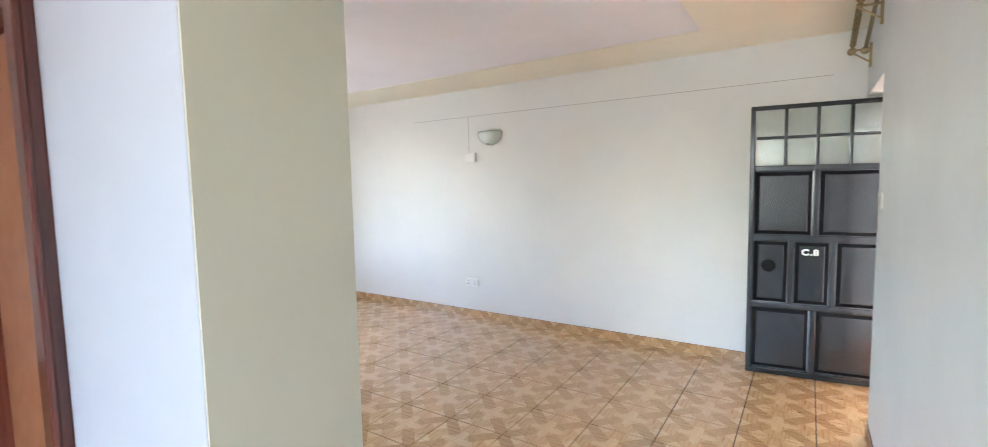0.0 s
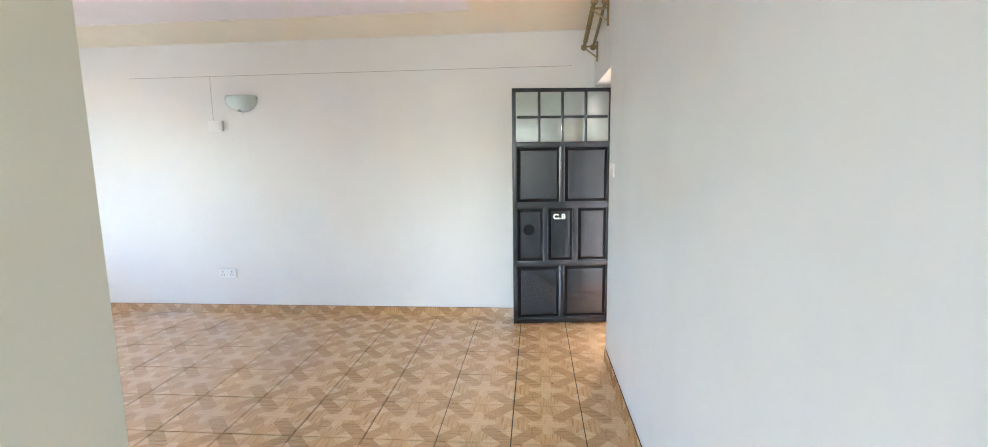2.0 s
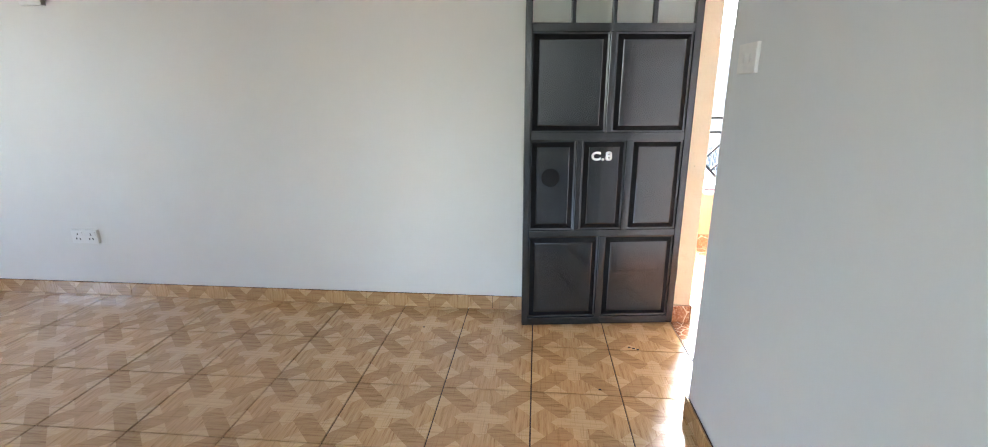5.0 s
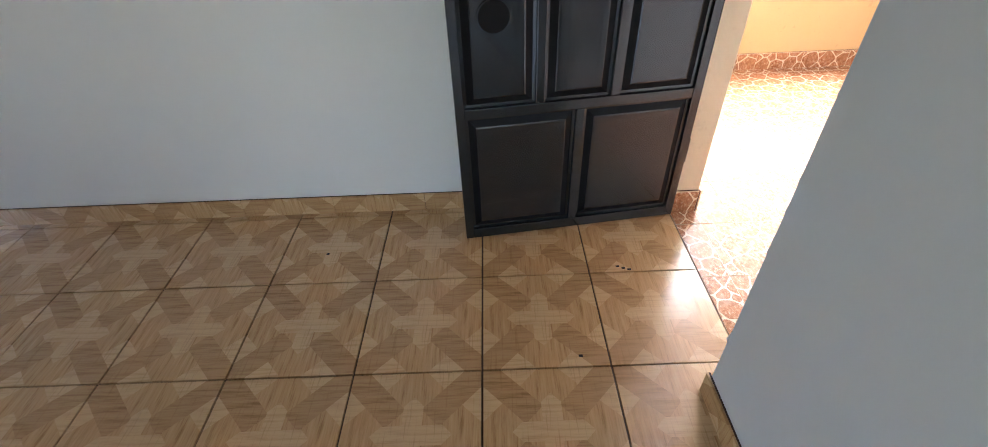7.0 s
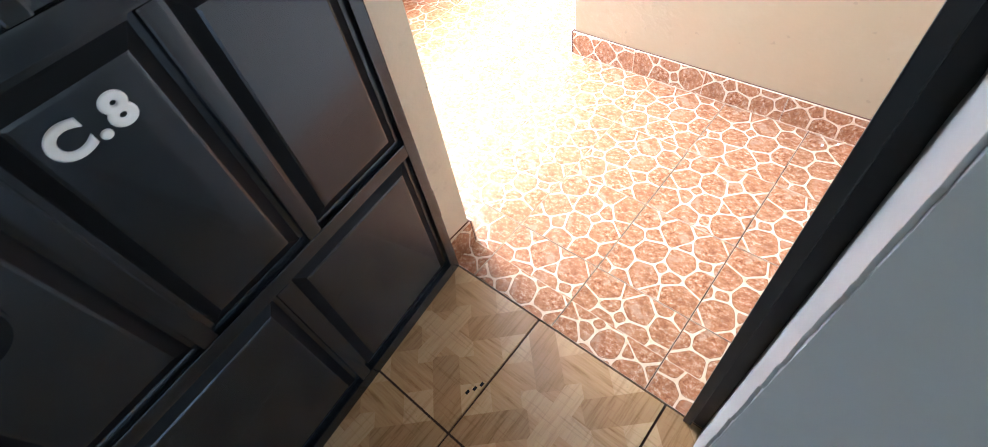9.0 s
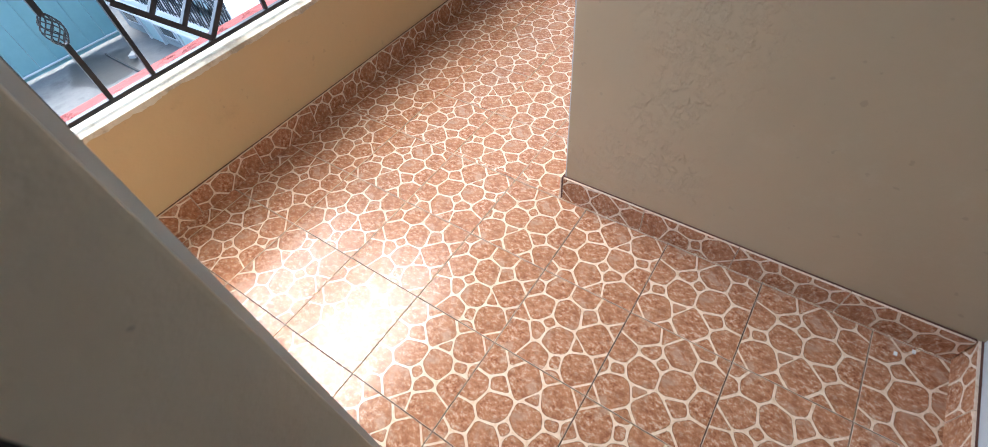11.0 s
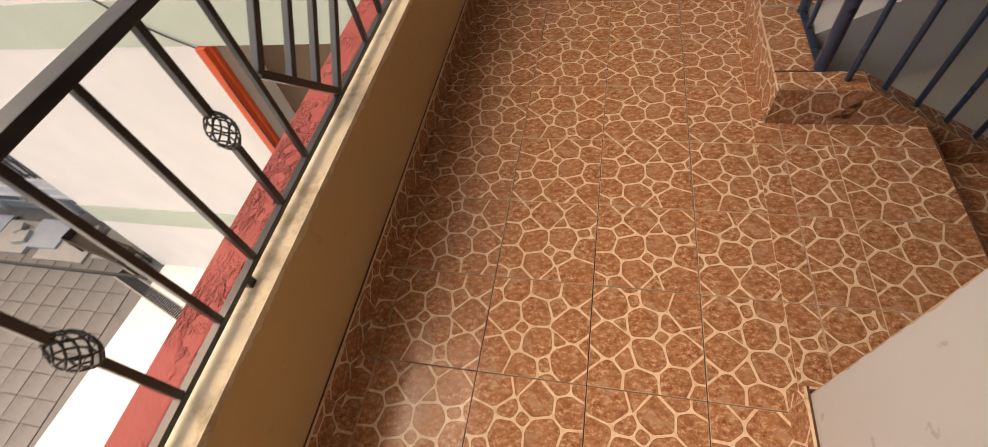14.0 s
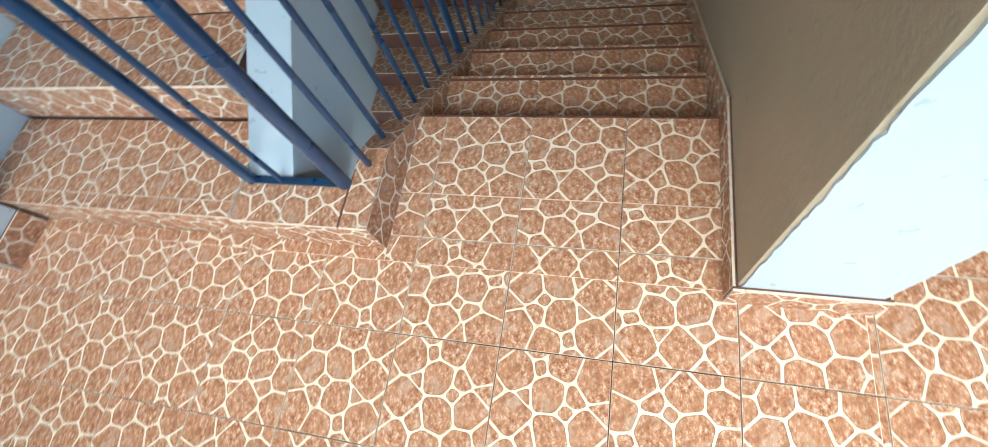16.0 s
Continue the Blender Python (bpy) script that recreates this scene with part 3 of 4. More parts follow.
def skirting(name, a, b, mat, out, length, h=0.085, t=0.012):
    """Tiles along the foot of a wall from a to b; out: unit vector away from the wall."""
    a, b, out = Vector(a), Vector(b), Vector(out)
    total, d = (b - a).length, (b - a).normalized()
    base = tagged(part(name, bar_bm(a + Vector((0, 0, h / 2 + 0.001)) + out * 0.003, b + Vector((0, 0, h / 2 + 0.001)) + out * 0.003, h, 0.005, up=out, bevel=0), M["grout"] if mat else M["grout_out"]), kind="structure")
    n = max(1, math.ceil(total / length - 0.01))
    for i in range(n):
        s, e = i * length + 0.001, min((i + 1) * length, total) - 0.001
        if e - s < 0.01:
            continue
        p, q = a + d * s, a + d * e
        lo = Vector((min(p.x, q.x), min(p.y, q.y), 0.0))
        hi = Vector((max(p.x, q.x), max(p.y, q.y), h))
        if abs(d.x) > 0.5:
            lo.y, hi.y = sorted((p.y, p.y + out.y * t))
        else:
            lo.x, hi.x = sorted((p.x, p.x + out.x * t))
        if mat is None:
            mid = a + d * (s + e) / 2 + out * t
            side = "x" if out.x > 0.5 else "-x" if out.x < -0.5 else "y" if out.y > 0.5 else "-y"
            cobble_tile("tile", base, mid.x, mid.y, h / 2, e - s, h, side)
            continue
        # a strip cut from a floor tile, stood on edge
        bm = box_bm((-(e - s) / 2, -0.185, -t), ((e - s) / 2, -0.185 + h, 0), 0.002)
        ob = part("tile", bm, mat, base)
        z_axis, y_axis = out, Vector((0, 0, 1))
        rot = Matrix((y_axis.cross(z_axis), y_axis, z_axis)).transposed().to_4x4()
        ob.matrix_basis = Matrix.Translation(a + d * (s + e) / 2 + out * t + Vector((0, 0, 0.185))) @ rot
    return base


# ---- entrance door: a steel leaf with raised panels and a glazed top ----
def entrance_door():
    hinge, free = Vector((0.795, 0.335, 0)), Vector((-0.065, 0.225, 0))
    w, h, t = (hinge - free).length, 2.06, 0.035
    door = thing("entrance_door", "black steel entrance door, standing open, with raised panels and glazed top", "door", free)
    door.rotation_euler[2] = math.atan2(hinge.y - free.y, hinge.x - free.x)
    door.location.z = 0.012
    k = w / 0.83

    def bar(name, u0, z0, u1, z1, d=t):
        part(name, box_bm((u0, -d / 2, z0), (u1, d / 2, z1), 0.004), M["steel"], door)
    s = 0.032
    bar("stile", 0, 0, s, h)
    bar("stile", w - s, 0, w, h)
    rails = [(0, 0.045), (0.525, 0.562), (1.045, 1.085), (1.572, 1.612), (h - 0.032, h)]
    for z0, z1 in rails:
        bar("rail", s, z0, w - s, z1)
    mid = w / 2
    rows = [(0.045, 0.525, [mid]), (0.562, 1.045, [w * 0.333, w * 0.634]), (1.085, 1.572, [mid])]
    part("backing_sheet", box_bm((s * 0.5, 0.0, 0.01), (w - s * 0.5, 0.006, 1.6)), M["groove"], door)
    holes = None
    for z0, z1, stiles in rows:
        edges = [s] + [v for c in stiles for v in (c - 0.016, c + 0.016)] + [w - s]
        for c in stiles:
            bar("mullion", c - 0.016, z0, c + 0.016, z1)
        for u0, u1 in zip(edges[::2], edges[1::2]):
            bm = bmesh.new()
            rings = [(-0.002, -0.004), (0.010, -0.002), (0.014, -0.003), (0.034, -0.0125), (0.039, -0.014)]
            loops = []
            for inset, depth in rings:
                loops.append([bm.verts.new((x, depth, z)) for x, z in ((u0 + inset, z0 + inset), (u1 - inset, z0 + inset), (u1 - inset, z1 - inset), (u0 + inset, z1 - inset))])
            for A, B in zip(loops, loops[1:]):
                for i in range(4):
                    bm.faces.new((A[i], A[(i + 1) % 4], B[(i + 1) % 4], B[i]))
            bm.faces.new(loops[-1])
            bm.faces.ensure_lookup_table()
            # bevel rings are coloured near-black: their shade is painted over the steel
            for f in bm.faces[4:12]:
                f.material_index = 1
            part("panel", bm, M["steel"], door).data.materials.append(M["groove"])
            if holes is None and z0 > 0.5:
                holes = ((u0 + u1) / 2 - 0.012, z0 + 0.60 * (z1 - z0))
    # the round lock opening: a flat disc, the hole's shade painted as near-black
    bm = bmesh.new()
    bmesh.ops.create_cone(bm, cap_ends=True, segments=32, radius1=0.048, radius2=0.048, depth=0.004, matrix=Matrix.Translation((holes[0], -0.0165, holes[1])) @ Euler((radians(90), 0, 0)).to_matrix().to_4x4())
    part("lock_hole", bm, M["groove"], door, "flat dark disc for the round lock opening")
    bm = bmesh.new()
    bmesh.ops.create_circle(bm, segments=32, radius=0.052)
    ring = bmesh.ops.extrude_edge_only(bm, edges=bm.edges[:])
    bmesh.ops.transform(bm, matrix=Matrix.Diagonal((0.92, 0.92, 1, 1)), verts=[v for v in ring["geom"] if isinstance(v, bmesh.types.BMVert)])
    bmesh.ops.transform(bm, matrix=Matrix.Translation((holes[0], -0.0192, holes[1])) @ Euler((radians(90), 0, 0)).to_matrix().to_4x4(), verts=bm.verts)
    part("lock_rim", bm, M["steel"], door)
    # glazing: four by two panes between bars
    z0, z1, cols = 1.612, h - 0.032, 4
    gw, gh = (w - 2 * s) / cols, (z1 - z0) / 2
    for i in range(1, cols):
        bar("glazing_bar", s + gw * i - 0.011, z0, s + gw * i + 0.011, z1, 0.024)
    for i in range(cols):
        bar("glazing_bar", s + gw * i + 0.011, z0 + gh - 0.011, s + gw * (i + 1) - 0.011, z0 + gh + 0.011, 0.022)
        for j in range(2):
            part("pane", box_bm((s + gw * i + 0.008, 0.002, z0 + gh * j + 0.006), (s + gw * (i + 1) - 0.008, 0.007, z0 + gh * (j + 1) - 0.006)), M["glass"], door)
    # flat number
    cu = bpy.data.curves.new("number", "FONT")
    cu.body, cu.size, cu.extrude, cu.align_x, cu.space_character, cu.offset = "C.8", 0.060, 0.0004, "CENTER", 1.15, 0.0
    cu.bevel_depth = 0.0030
    tmp = new("tmp", cu)
    me = bpy.data.meshes.new_from_object(tmp.evaluated_get(bpy.context.evaluated_depsgraph_get()))
    bpy.data.objects.remove(tmp)
    me.materials.append(M["letter"])
    n = new("number", me)
    n.parent = door
    n.rotation_euler[0] = radians(90)
    n.location = (w * 0.488 - 0.016, -0.0145, 0.943)
    n.scale = (1.15, 1, 1)
    tagged(n, "stencilled white flat number")
    for z in (0.25, 1.75):
        part("hinge", rod_bm((w + 0.004, 0.0, z), (w + 0.004, 0.0, z + 0.1), 0.009), M["steel"], door)
    return door


entrance_door()
frame_ob = thing("entrance_door_frame", "black steel entrance door frame set in the wall", "door frame", (0.82, -0.49, 0))
part("jamb", box_bm((-0.02, -0.010, 0), (0.006, 0.03, 2.1), 0.003), M["frame"], frame_ob)
part("jamb", box_bm((-0.03, 0.83, 0), (-0.012, 0.845, 2.1), 0.003), M["frame"], frame_ob)
part("head", box_bm((-0.02, 0.03, 2.07), (0.03, 0.815, 2.115), 0.003), M["frame"], frame_ob)
part("stop", box_bm((-0.032, 0.02, 0), (-0.02, 0.04, 2.07), 0.002), M["frame"], frame_ob)

# ---- bedroom door frame by the partition ----
bd = thing("bedroom_door", "varnished red-brown timber door in its frame, ajar", "door", (-2.39, -3.51, 0))
part("jamb", box_bm((0.82, -0.035, 0), (0.90, 0.16, 2.06), 0.01), M["wood"], bd)
part("jamb", box_bm((0.0, -0.035, 0), (0.08, 0.16, 2.06), 0.01), M["wood"], bd)
part("head", box_bm((0.08, -0.035, 2.06), (0.82, 0.16, 2.12), 0.01), M["wood"], bd)
part("architrave", box_bm((0.84, -0.052, 0), (0.925, -0.036, 2.1), 0.006), M["wood"], bd)
part("leaf", box_bm((0.085, 0.02, 0.01), (0.815, 0.06, 2.05), 0.004), M["door_wood"], bd)

# ---- wall fittings of the living room ----
lamp = thing("wall_lamp", "half-bowl frosted glass wall lamp with chrome clips", "lamp", (-2.60, FAR, 2.045))
bm = bmesh.new()
bmesh.ops.create_uvsphere(bm, u_segments=40, v_segments=20, radius=0.155)
bmesh.ops.bisect_plane(bm, geom=bm.verts[:] + bm.edges[:] + bm.faces[:], plane_co=(0, 0, 0.045), plane_no=(0, 0, 1), clear_outer=True)
bmesh.ops.bisect_plane(bm, geom=bm.verts[:] + bm.edges[:] + bm.faces[:], plane_co=(0, 0, 0), plane_no=(0, 1, 0), clear_outer=True)
bmesh.ops.scale(bm, vec=(1, 0.62, 0.75), verts=bm.verts)
for v in bm.verts:
    v.co.z += 0.02
ob = part("bowl", bm, M["lamp_glass"], lamp, "ribbed frosted glass bowl", True)
so = ob.modifiers.new("solid", "SOLIDIFY")
so.thickness = 0.005
for x, z in ((-0.15, 0.03), (0.15, 0.03), (0, -0.085)):
    part("clip", box_bm((x - 0.008, -0.06 if x == 0 else -0.02, z - 0.012), (x + 0.008, 0, z + 0.012), 0.003), M["chrome"], lamp, "chrome clip")
part("wall_plate", box_bm((-0.11, -0.012, -0.05), (0.11, 0, 0.05), 0.004), M["plastic"], lamp)

box = thing("junction_box", "square white plastic junction box on the cream wall", "switch", (-2.865, FAR, 1.825))
part("box", box_bm((-0.068, -0.032, -0.05), (0.068, 0, 0.05), 0.006), M["plastic"], box)
part("side_lid", box_bm((0.022, -0.034, -0.043), (0.06, -0.032, 0.043), 0.001), M["plastic"], box)
sock = thing("wall_socket", "double white plastic wall socket", "socket", (-2.885, FAR, 0.405))
part("plate", box_bm((-0.09, -0.02, -0.046), (0.09, 0, 0.046), 0.005), M["plastic"], sock)
for u in (-0.045, 0.045):
    for du, dz in ((0, 0.016), (-0.012, -0.014), (0.012, -0.014)):
        part("pin_hole", box_bm((u + du - 0.003, -0.0212, dz - 0.006), (u + du + 0.003, -0.02, dz + 0.006)), M["groove"], sock)
    part("rocker", box_bm((u + 0.022, -0.024, 0.01), (u + 0.034, -0.02, 0.032), 0.002), M["plastic"], sock)
sw = thing("light_switch", "double white light switch on the glossy wall", "switch", (RIGHT, -0.665, 1.40))
part("plate", box_bm((-0.012, -0.065, -0.045), (0, 0.065, 0.045), 0.004), M["plastic"], sw)
for v in (-0.02, 0.02):
    part("rocker", box_bm((-0.016, v - 0.008, -0.014), (-0.012, v + 0.008, 0.014), 0.002), M["plastic"], sw)

rods = thing("curtain_rods", "double brass curtain rod on brackets over the entrance", "curtain rod", (0.0, 0.0, 0.0))
for x in (0.54, 0.615):
    part("rod", rod_bm((x, -0.42, 2.55), (x, 0.27, 2.395), 0.012), M["brass"], rods)
    for y, z in ((-0.42, 2.55), (0.27, 2.395)):
        bm = bmesh.new()
        bmesh.ops.create_uvsphere(bm, u_segments=20, v_segments=12, radius=0.026, matrix=Matrix.Translation((x, y, z)))
        part("finial", bm, M["brass"], rods, smooth=True)
for y, z in ((-0.36, 2.52), (0.22, 2.39)):
    bm = bar_bm((0.52, y, z), (RIGHT, y, z), 0.012, 0.012)
    bar_bm((0.53, y, z - 0.005), (RIGHT - 0.006, y, z - 0.09), 0.01, 0.01, bm)
    bar_bm((RIGHT - 0.006, y, z - 0.12), (RIGHT - 0.006, y, z + 0.04), 0.02, 0.012, bm)
    part("bracket", bm, M["brass"], rods)
for i in range(10):
    f = 0.12 + i * 0.08
    bm = bmesh.new()
    bmesh.ops.create_cone(bm, segments=16, radius1=0.019, radius2=0.019, depth=0.008, cap_ends=True, matrix=Matrix.Translation((0.54, -0.42 + 0.69 * f, 2.55 - 0.155 * f)) @ Euler((radians(78), 0, 0)).to_matrix().to_4x4())
    part("ring", bm, M["brass"], rods)

# hairline joints where cables were chased into the wall
for lo, hi in (((-3.7, FAR - 0.002, 2.28), (0.45, FAR, 2.284)), ((-2.90, FAR - 0.002, 1.88), (-2.897, FAR, 2.28))):
    structure("wall_joint", lo, hi, M["crack"], "hairline joint in the wall paint")


# ---- parapet railing ----
def basket(x, z, parent):
    """A twisted wire basket in a baluster."""
    bm = bmesh.new()
    r, h, n = 0.027, 0.10, 8
    for k in range(n):
        for sgn in (1, -1) if k % 2 == 0 else (1,):
            pts = []
            for i in range(11):
                f = i / 10
                a = 2 * math.pi * k / n + sgn * f * 3.6
                rr = r * math.sin(math.pi * f) ** 0.7
                pts.append((x + rr * math.cos(a), RAIL_Y + rr * math.sin(a), z - h / 2 + f * h))
            for p, q in zip(pts, pts[1:]):
                rod_bm(p, q, 0.0019, 6, bm)
    part("basket", bm, M["rail"], parent, "twisted iron basket")


RAIL_Y, BOT, TOP = 1.878, 0.504, 0.965
railing = thing("parapet_railing", "charcoal painted iron railing with rhombus and basket patterns on the parapet", "railing")
part("bottom_rail", box_bm((-2.8, RAIL_Y - 0.009, 0.489), (7.0, RAIL_Y + 0.009, 0.504), 0.002), M["rail"], railing)
part("top_rail", box_bm((-2.8, RAIL_Y - 0.02, TOP), (7.0, RAIL_Y + 0.02, TOP + 0.022), 0.003), M["rail"], railing)
part("handrail", box_bm((-2.8, RAIL_Y - 0.02, TOP + 0.115), (7.0, RAIL_Y + 0.02, TOP + 0.137), 0.003), M["rail"], railing)
for i in range(9):
    part("foot", box_bm((-2.6 + 1.205 * i, RAIL_Y - 0.01, 0.470), (-2.58 + 1.205 * i, RAIL_Y + 0.01, 0.490)), M["rail"], railing)
for k in range(7):
    cx = 1.601 + 1.205 * (k - 3)
    R, mz = 0.215, (BOT + TOP) / 2
    corners = {"l": (cx - R, RAIL_Y, mz), "b": (cx, RAIL_Y, BOT + 0.004), "r": (cx + R, RAIL_Y, mz), "t": (cx, RAIL_Y, TOP)}
    for a, b in (("l", "b"), ("b", "r"), ("r", "t"), ("t", "l")):
        part("rhombus_bar", bar_bm(corners[a], corners[b], 0.019, 0.018), M["rail"], railing)
    L, B, T_, Rr = (Vector(corners[c]) for c in "lbtr")
    part("stub", box_bm((cx - 0.008, RAIL_Y - 0.008, TOP + 0.022), (cx + 0.008, RAIL_Y + 0.008, TOP + 0.115), 0.001), M["rail"], railing)
    for f in (0.36, 0.68):
        part("rhombus_slat", bar_bm(L.lerp(B, f), T_.lerp(Rr, f), 0.018, 0.017), M["rail"], railing)
    for j, dx in enumerate((0.237, 0.384, 0.531, 0.678, 0.825, 0.972)):
        x = cx + dx
        if j in (1, 4):
            bz = 0.730
            part("baluster", bar_bm((x, RAIL_Y, BOT), (x, RAIL_Y, bz - 0.04), 0.016, 0.016), M["rail"], railing)
            part("baluster", bar_bm((x, RAIL_Y, bz + 0.04), (x, RAIL_Y, TOP), 0.016, 0.016), M["rail"], railing)
            basket(x, bz, railing)
        else:
            part("baluster", bar_bm((x, RAIL_Y, BOT), (x, RAIL_Y, TOP), 0.0145, 0.0145), M["rail"], railing)

# ---- stairs ----
RISE, RUN, NOSE = 0.17, 0.30, 0.105
SX0, SX1, KX = 2.282, 3.25, 3.36


def stepped(name, steps, x0, x1, label):
    """One mass of concrete from a list of (y0, y1, top, bottom)."""
    bm = bmesh.new()
    for y0, y1, top, bottom in steps:
        box_bm((x0, y0, bottom), (x1, y1, top), 0, bm)
    return tagged(part(name, bm, M["grout_out"], None, label), kind="structure")


def tile_steps(base, x0, x1, edges, up=False, y_back=None):
    """Tread and riser tiles for (y_front, y_back, z_top) steps."""
    for yf, yb, z in edges:
        x = x0
        k = 0
        while x < x1 - 0.005:
            xe = min(x0 + 0.3 * (k + 1), x1)
            lo, hi = min(yf, yb), max(yf, yb)
            if hi - lo > 0.32:
                cobble_tile("tread_tile", base, (x + xe) / 2, hi - 0.0265, z, xe - x - 0.003, 0.053)
                hi -= 0.055
            cobble_tile("tread_tile", base, (x + xe) / 2, (lo + hi) / 2, z, xe - x - 0.003, hi - lo)
            x, k = xe, k + 1


down = stepped("stairs_down", [(NOSE - RUN * (n + 1), NOSE - RUN * n, -RISE * (n + 1) - 0.011, -RISE * (n + 1) - 0.33) for n in range(8)], SX0 - 0.01, SX1, "cobble-tiled concrete stairs going down")
tile_steps(down, SX0, SX1, [(NOSE - RUN * n + (-0.004), NOSE - RUN * (n + 1) - 0.016, -RISE * (n + 1)) for n in range(8)])
# brown tile edges, widened to paint in the shadow line under each step
for n in range(9):
    y = NOSE - RUN * n
    part("nosing_dark_line", box_bm((SX0, y - 0.003, -RISE * n - 0.012), (SX1, y + 0.005 if n == 0 else y + 0.010, -RISE * n + 0.0008), 0.001), M["grout_out"], down, "dark brown line at a tile edge")
for n in range(9):
    x = SX0
    while x < SX1 - 0.01:
        xe = min(x + 0.3, SX1)
        cobble_tile("riser_tile", down, (x + xe) / 2, NOSE - RUN * n - 0.009, -RISE * n - 0.012 - (RISE - 0.016) / 2, xe - x - 0.002, RISE - 0.016, "-y")
        x = xe
structure("half_landing", (SX0 - 0.02, -3.6, -9 * RISE - 0.2), (4.84, NOSE - RUN * 8 - 0.005, -9 * RISE - 0.009), M["grout_out"], "cobble-tiled half landing")

upf = [(0.60, 0.245, 0.155)] + [(0.245 - 0.3 * n, 0.245 - 0.3 * (n + 1), RISE * (n + 2)) for n in range(8)]
up = stepped("stairs_up", [(min(a, b), max(a, b) - 0.012, z - 0.011, z - 0.4 if i else -0.2) for i, (a, b, z) in enumerate(upf)], 3.725, 4.84, "cobble-tiled concrete stairs going up")
tile_steps(up, 3.725, 4.83, upf)
for a, b, z in upf:
    x = 3.725
    while x < 4.82:
        xe = min(x + 0.3, 4.83)
        cobble_tile("riser_tile", up, (x + xe) / 2, a - 0.002, z - 0.012 - (RISE - 0.016) / 2, xe - x - 0.002, RISE - 0.016, "y")
        x = xe
bm = bmesh.new()
k = RISE / RUN
prof = [(0.455, 0.148), (0.44, 0.150), (-3.2, 0.150 + 3.64 * k), (-3.2, -0.26 + 3.64 * k), (0.235, -0.13), (0.455, -0.13)]
vs = [[bm.verts.new((x, y, z)) for y, z in prof] for x in (3.55, 3.712)]
for i in range(6):
    bm.faces.new((vs[0][i], vs[0][(i + 1) % 6], vs[1][(i + 1) % 6], vs[1][i]))
bm.faces.new(vs[0][::-1])
bm.faces.new(vs[1])
bmesh.ops.recalc_face_normals(bm, faces=bm.faces[:])
tagged(part("stair_string", bm, M["white"], None, "white painted concrete string of the upper stairs"), kind="structure")

low = stepped("stairs_lower", [(NOSE - RUN * 8 + RUN * n, NOSE - RUN * 8 + RUN * (n + 1), -RISE * (10 + n) , -RISE * (10 + n) - 0.4) for n in range(9)], KX + 0.02, 4.84, "cobble-tiled lower stairs under the upper ones")
for n in range(9):
    y = NOSE - RUN * 8 + RUN * n
    for k in range(5):
        x = KX + 0.02 + k * 0.3
        xe = min(x + 0.3, 4.84)
        if xe - x < 0.02:
            continue
        cobble_tile("tread_tile", low, (x + xe) / 2, y + RUN / 2 + 0.005, -RISE * (10 + n) + 0.010, xe - x - 0.003, RUN - 0.004)

# the tiled kerb that carries the stair railing
kerb = thing("stair_kerb", "cobble-tiled kerb along the stairs under the iron railing", "kerb")
K0, K1, KF, KB = 3.25, 3.345, 0.605, 0.335
KEND = NOSE - RUN * 8.5


def kerb_top_z(y):
    """Height of the kerb's top: level, then down with the stairs."""
    return 0.148 if y > KB else 0.148 - (KB - y) * RISE / RUN


part("kerb_block", box_bm((K1, 0.455, -0.2), (3.724, KF - 0.009, 0.141), 0), M["grout_out"], kerb)
bm = bmesh.new()
prof = [(KF - 0.009, 0.139), (KB, 0.139), (KEND, kerb_top_z(KEND) - 0.009), (KEND, kerb_top_z(KEND) - 0.42), (KB, -0.28), (KF - 0.009, -0.2)]
vs = [[bm.verts.new((x, y, z)) for y, z in prof] for x in (K0 + 0.009, K1)]
for i in range(6):
    bm.faces.new((vs[0][i], vs[0][(i + 1) % 6], vs[1][(i + 1) % 6], vs[1][i]))
bm.faces.new(vs[0][::-1])
bm.faces.new(vs[1])
bmesh.ops.recalc_face_normals(bm, faces=bm.faces[:])
part("kerb_slope", bm, M["grout_out"], kerb)
for x, w in ((K1, 0.2), (K1 + 0.202, 0.175)):
    cobble_tile("tile", kerb, x + w / 2, (0.455 + KF) / 2, 0.150, w, KF - 0.455, turn=1)
for x, w in ((K0, 0.2), (K0 + 0.202, 0.27)):
    cobble_tile("tile", kerb, x + w / 2, KF, 0.072, w, 0.138, "y")
part("edge_strip", box_bm((K1 - 0.004, 0.455, 0.02), (K1 + 0.002, KF - 0.001, 0.1505), 0.001), M["grout_out"], kerb, "dark brown line at a tile edge")
for y0, y1, high in ((KF, KB, 0.16), (KB, KEND, 0.30)):
    slope_tiles(kerb, (K0, y0, kerb_top_z(y0)), (K0, y1, kerb_top_z(y1)), (-1, 0, 0), high)
    d = (Vector((0, y1, kerb_top_z(y1))) - Vector((0, y0, kerb_top_z(y0)))).normalized()
    total, at = (Vector((0, y1, kerb_top_z(y1))) - Vector((0, y0, kerb_top_z(y0)))).length, 0.0
    rot = Matrix(((1, 0, 0), (0, -d.y, d.z), (0, -d.z, -d.y))).to_4x4()
    while at < total - 0.02:
        e = min(at + 0.3, total)
        ob = new("tile", cobble_mesh((-0.15, -0.15), (-0.15 + K1 - K0, -0.15 + e - at - 0.002), random.randrange(4)))
        ob.matrix_basis = Matrix.Translation(Vector(((K0 + K1) / 2, y0, kerb_top_z(y0))) + d * (at + e) / 2) @ rot @ Matrix.Translation((0.15 - (K1 - K0) / 2, 0.15 - (e - at) / 2, 0))
        ob.parent = kerb
        at = e

